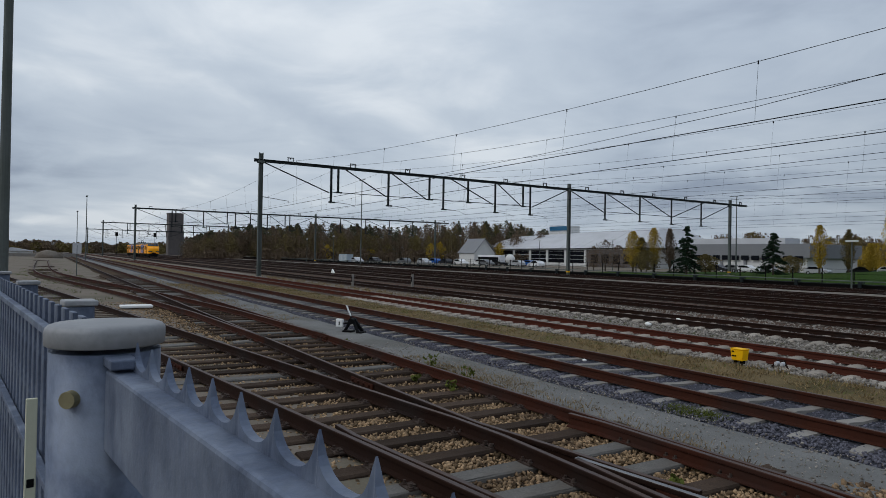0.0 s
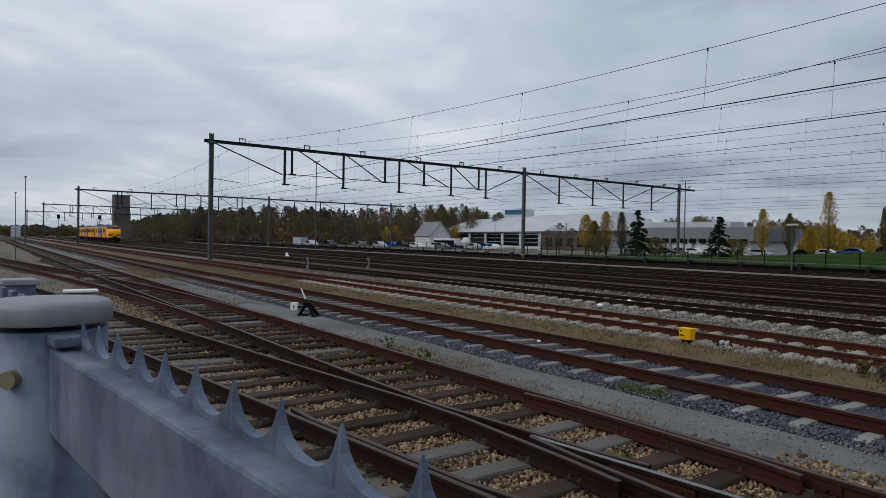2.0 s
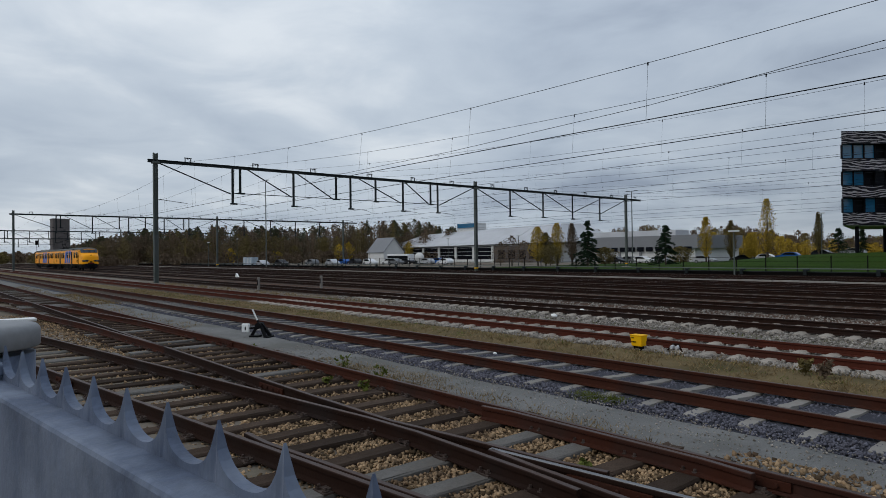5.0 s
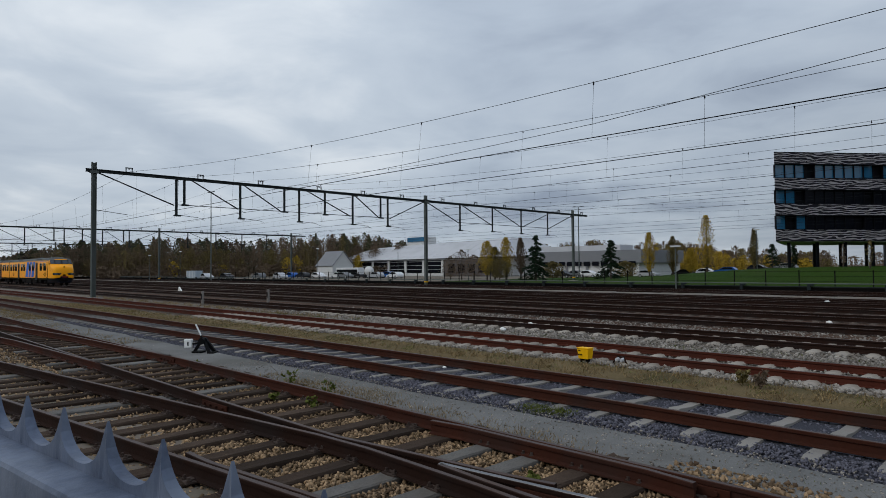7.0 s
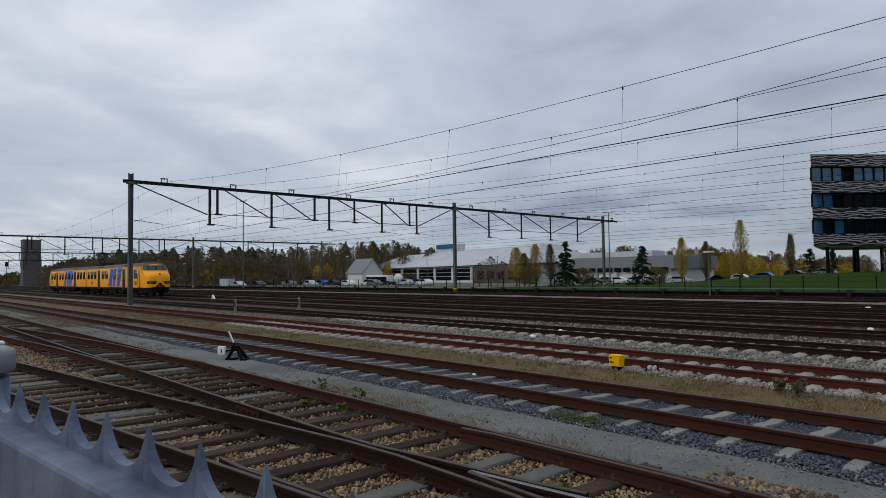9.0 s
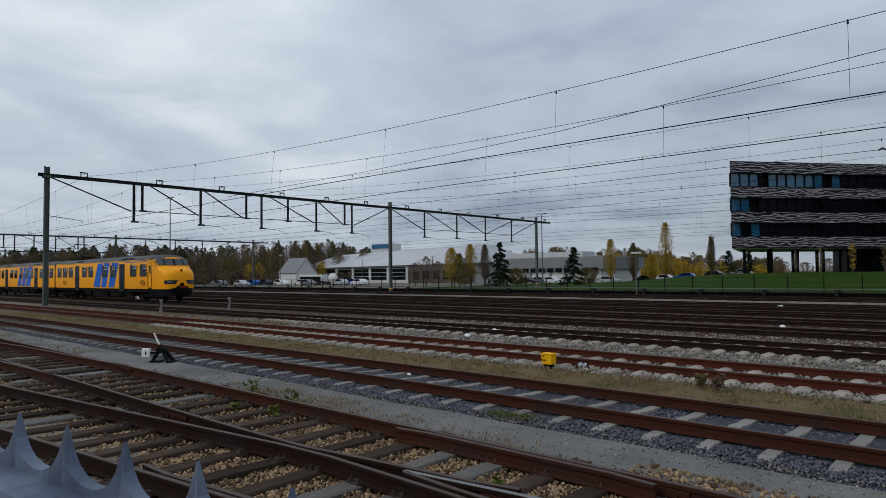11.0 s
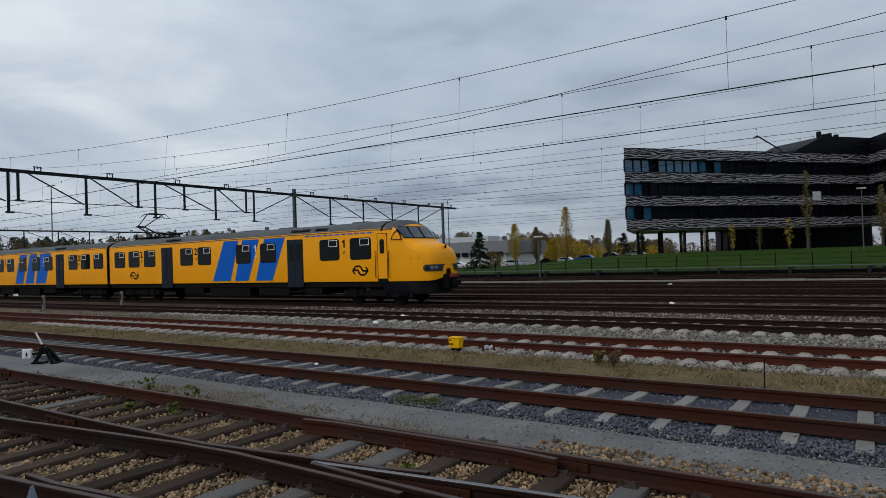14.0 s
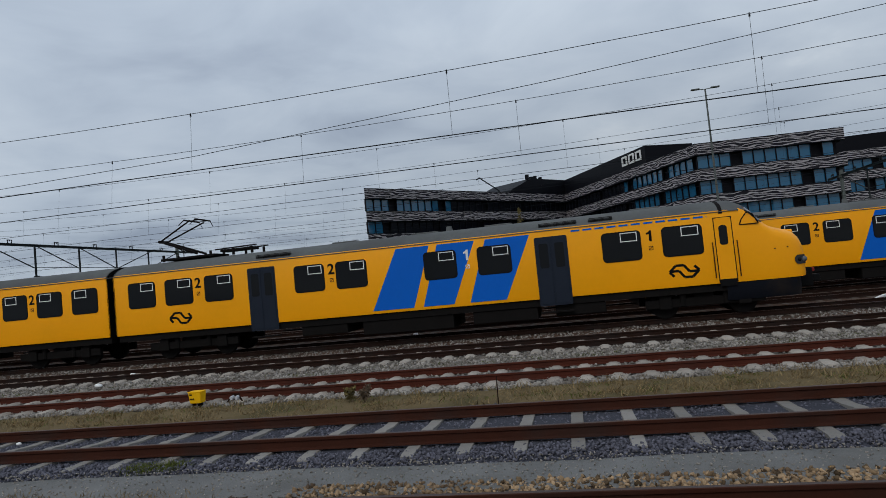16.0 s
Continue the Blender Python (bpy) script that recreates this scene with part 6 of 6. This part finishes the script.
van.scale = (0.72, 0.72, 0.72)
cabw = part("wall", box(BM(), -3.6, 3.6, -1.2, 1.2, 0.2, 2.9, 0.05), material("pale_blue_cabin_paint", (0.32, 0.38, 0.43), 0.6, 0, 0.1, 0.6, 8, 0.05), van)
for k in range(6):
    part("panel_rib", box(BM(), -3.4 + k * 1.2, -3.3 + k * 1.2, -1.26, -1.2, 0.3, 2.8), SHEDW, cabw)
part("base", box(BM(), -3.5, 3.5, -1.0, 1.0, 0.0, 0.2), UNDER, van)

# thin mesh fence in front of the lawn
mf = thing("mesh_fence", "thin dark green mesh fence along the lawn", "fence", "", "structure")
pm = mesh_of("post", box(BM(), -0.04, 0.04, -0.04, 0.04, 0, 1.75), UNDER)
for i in range(75):
    piece(pm, mf, -130 + i * 2.8, 62.5, ground_z(-130 + i * 2.8, 62.5))
wr = BM()
for z in (0.3, 0.75, 1.2, 1.62):
    rod(wr, (-130, 62.5, z - 0.25), (78, 62.5, z - 0.25), 0.012, 0.012, 4)
part("wires", wr, UNDER, mf)

# small street lamps by the car park
for az, rng, h in ((-67.7, 150, 6.2), (-56.4, 150, 6.9), (-49.3, 150, 6.0), (-43.0, 120, 5.6), (-70.0, 150, 5.4), (-19.0, 112, 6.4), (-25.2, 62, 4.0), (-0.3, 84, 6.8)):
    x, y = spot(az, rng)
    t = thing("street_lamp", "slim grey street lamp beyond the tracks", "street lamp", "street lamps", at=(x, y, ground_z(x, y)))
    part("pole", rod(BM(), (0, 0, 0), (0, 0, h), 0.07, 0.05, 8), GALV, t)
    part("head", box(BM(), -0.45, 0.45, -0.15, 0.15, h, h + 0.14, 0.03), SHEDW, t)

# ---------------- trackside things ----------------
sw = thing("switch_lever", "black point lever with white weight and pale handle beside the rail", "switch lever", at=(-16.3, 7.3, -0.17))
sw.matrix_basis = pose(-16.3, 7.3, -0.17, 0, 0, 40) @ Matrix.Diagonal((0.82, 0.82, 0.86, 1))
bm = BM()
bar(bm, (-0.3, -0.05, 0.02), (-0.05, 0.02, 0.42), 0.09)
bar(bm, (0.34, 0.05, 0.02), (0.02, 0.02, 0.42), 0.1)
bar(bm, (0.28, -0.22, 0.02), (0.0, 0.0, 0.4), 0.08)
box(bm, -0.34, 0.0, -0.16, 0.16, 0.0, 0.06, 0.015)
box(bm, 0.22, 0.42, -0.26, 0.14, 0.0, 0.045, 0.01)
rod(bm, (-0.02, -0.16, 0.36), (-0.02, 0.16, 0.36), 0.1, 0.1, 12)
bar(bm, (-0.1, 0.0, 0.3), (-0.36, -0.02, 0.27), 0.06)
part("stand", bm, BLACK, sw, "black iron stand")
hd = bar(BM(), (-0.04, 0.0, 0.4), (-0.1, 0.0, 0.52), 0.05)
part("handle_root", hd, BLACK, sw)
part("handle", bar(BM(), (-0.1, 0.0, 0.52), (-0.27, 0.0, 0.86), 0.055, 0.03), WHITE, sw, "pale raised handle")
wt_ = part("weight", box(BM(), -0.62, -0.36, -0.1, 0.02, 0.15, 0.42, 0.03), WHITE, sw, "white counterweight plate")
part("mark", box(BM(), -0.5, -0.46, -0.106, -0.1, 0.22, 0.33), BLACK, wt_)
yb = thing("signal_cabinet", "small yellow trackside box on short legs with dark marks", "box", at=(-8.1, 12.55, -0.2))
yb.scale = (0.74, 0.74, 0.82)
bm = BM()
lo = [bm.verts.new(q) for q in ((-0.17, -0.13, 0.12), (0.17, -0.13, 0.12), (0.17, 0.13, 0.12), (-0.17, 0.13, 0.12))]
hi = [bm.verts.new(q) for q in ((-0.2, -0.15, 0.4), (0.2, -0.15, 0.4), (0.2, 0.15, 0.4), (-0.2, 0.15, 0.4))]
for i in range(4):
    bm.faces.new((lo[i], lo[(i + 1) % 4], hi[(i + 1) % 4], hi[i]))
bm.faces.new(lo[::-1])
bm.faces.new(hi)
bmesh.ops.bevel(bm, geom=bm.edges[:], offset=0.012, segments=2, affect="EDGES")
bd = part("housing", bm, SIGNY, yb)
part("lid", box(BM(), -0.21, 0.21, -0.16, 0.16, 0.4, 0.425, 0.008), SIGNY, bd)
mk = BM()
for r, xs_ in ((0.33, (-0.15, -0.11)), (0.22, (-0.15, -0.1, -0.05))):
    for k in xs_:
        box(mk, k, k + 0.03, -0.156, -0.13, r, r + 0.035)
part("marks", mk, BLACK, bd, "rows of dark unreadable marks")
for k in (-0.13, -0.05, 0.05, 0.13):
    part("leg", box(BM(), k - 0.014, k + 0.014, -0.05, 0.05, -0.02, 0.13), UNDER, yb)
rk = thing("point_rodding", "rusty bracket with two grey insulators beside the rail", "rodding", at=(-7.4, 12.8, -0.2))
rk.scale = (0.7, 0.7, 0.8)
rb_ = BM()
bar(rb_, (-0.25, 0.0, 0.0), (-0.05, 0.1, 0.22), 0.04)
bar(rb_, (0.3, 0.0, 0.0), (0.12, 0.1, 0.22), 0.04)
bar(rb_, (-0.1, 0.1, 0.2), (0.16, 0.1, 0.2), 0.05)
part("bracket", rb_, RUST_DARK, rk)
for k in (-0.05, 0.12):
    part("insulator", rod(BM(), (k, 0.08, 0.14), (k, -0.06, 0.14), 0.06, 0.05, 12), ROOFM, rk, "pale grey insulator")
for x, y in ((-38.8, 17.3), (-37.7, 21.2)):
    mp = thing("marker_post", "short pale marker post between the tracks", "post", "marker posts", at=(x, y, -0.25))
    part("post", box(BM(), -0.09, 0.09, -0.06, 0.06, 0, 0.92, 0.01), CONCRETE, mp)
    part("plate", box(BM(), -0.05, 0.05, -0.075, -0.06, 0.4, 0.75), BLACK, mp)
mpole = thing("stake", "thin rusty stake in the dry grass", "stake", at=(-1.4, 10.9, -0.2))
part("rod", rod(BM(), (0, 0, 0), (0.01, 0, 0.5), 0.012, 0.01, 6), RUST_DARK, mpole)
for x, y, s in ((-14.0, 16.7, 0.09), (-14.6, 19.0, 0.08), (-9.7, 9.6, 0.04), (-9.3, 29.3, 0.1), (-6.6, 26.2, 0.09), (-10.2, 40.2, 0.12)):
    b = BM()
    bmesh.ops.create_icosphere(b, subdivisions=2, radius=s)
    for v in b.verts:
        v.co = Vector((v.co.x * 1.3, v.co.y, v.co.z * 0.7)) * (1 + 0.25 * noise.noise(v.co * 14))
    o = part("white_stone", b, WHITE, None, smooth=True)
    o.location = (x, y, -0.14 + s * 0.35)
    tagged(o, "white painted stone lying on the ballast", "stone", "white stones")
for off in (0.0, 0.85):
    eb = thing("crossing_board", "white painted edge board of a foot crossing between tracks", "board", "crossing boards", at=(10.6 + off, 25.4, -0.3))
    bm = BM()
    bar(bm, (0, 0, 0.2), (0.95, 1.5, 0.2), 0.12, 0.06)
    for k in (0.1, 0.5, 0.9):
        bar(bm, (0.95 * k, 1.5 * k, 0.0), (0.95 * k, 1.5 * k, 0.19), 0.08)
    part("board", bm, WHITE, eb)
slabm = thing("pale_slab", "pale flat board lying on the ballast", "board", at=(-26.5, 2.97, -0.17))
part("board", box(BM(), -0.3, 0.3, -0.55, 0.55, 0, 0.1, 0.03), WHITE, slabm)
sp = thing("track_sign", "blank grey sign board on a thin post by the siding", "sign", at=(-60, 2.25, -0.3))
part("post", rod(BM(), (0, 0, 0), (0, 0, 2.6), 0.04, 0.04, 8), GALV, sp)
part("board", box(BM(), -0.03, 0.03, -0.32, 0.32, 1.9, 2.75), ROOFM, sp)
wt = thing("scissor_crossing_box", "low white signal box by the far track", "box", at=spot(-67.7, 72) + (-0.25,))
wt.scale = (0.7, 0.7, 0.7)
part("housing", prism(BM(), [(-0.7, 0), (0.7, 0), (-0.3, 0.7)], "y", -0.1, 0.1), WHITE, wt)
far = thing("railcar", "white and dark railcar standing far down the yard", "train", at=(-380, 33.2, 0))
part("body", box(BM(), -10, 0, -1.4, 1.4, 0.6, 3.7, 0.35), SHEDW, far)
part("windscreen", box(BM(), 0.0, 0.04, -1.1, 1.1, 2.1, 3.2), GLASS, far)
part("wheels", box(BM(), -9, -1, -1.1, 1.1, 0.0, 0.6), UNDER, far)


def signal(x, y, h):
    t = thing("railway_signal", "dark railway signal mast with a lamp head", "signal", "railway signals", at=(x, y, -0.3))
    part("mast", rod(BM(), (0, 0, 0), (0, 0, h), 0.07, 0.06, 8), GALV_DARK, t)
    part("head", box(BM(), -0.1, 0.25, -0.4, 0.4, h, h + 1.3, 0.05), BLACK, t)


signal(-228, 19.5, 6.5)
signal(-224, 30.2, 6.5)


# ---------------- what moves ----------------
def motions():
    rows = [(0.0, -176.3), (0.5, -170.6), (1.5, -159.1), (3.0, -141.9), (4.0, -130.2), (6.5, -100.7), (7.0, -94.8), (8.0, -83.3), (9.0, -71.9), (11.5, -43.35),
            (12.0, -37.6), (12.5, -31.9), (13.0, -26.4), (13.5, -20.8), (14.0, -15.25), (14.5, -9.4), (15.0, -3.65), (15.5, 2.1), (16.0, 8.0)]
    walk(train, [(t, pose(x, TRAIN_Y, 0)) for t, x in rows])


motions()
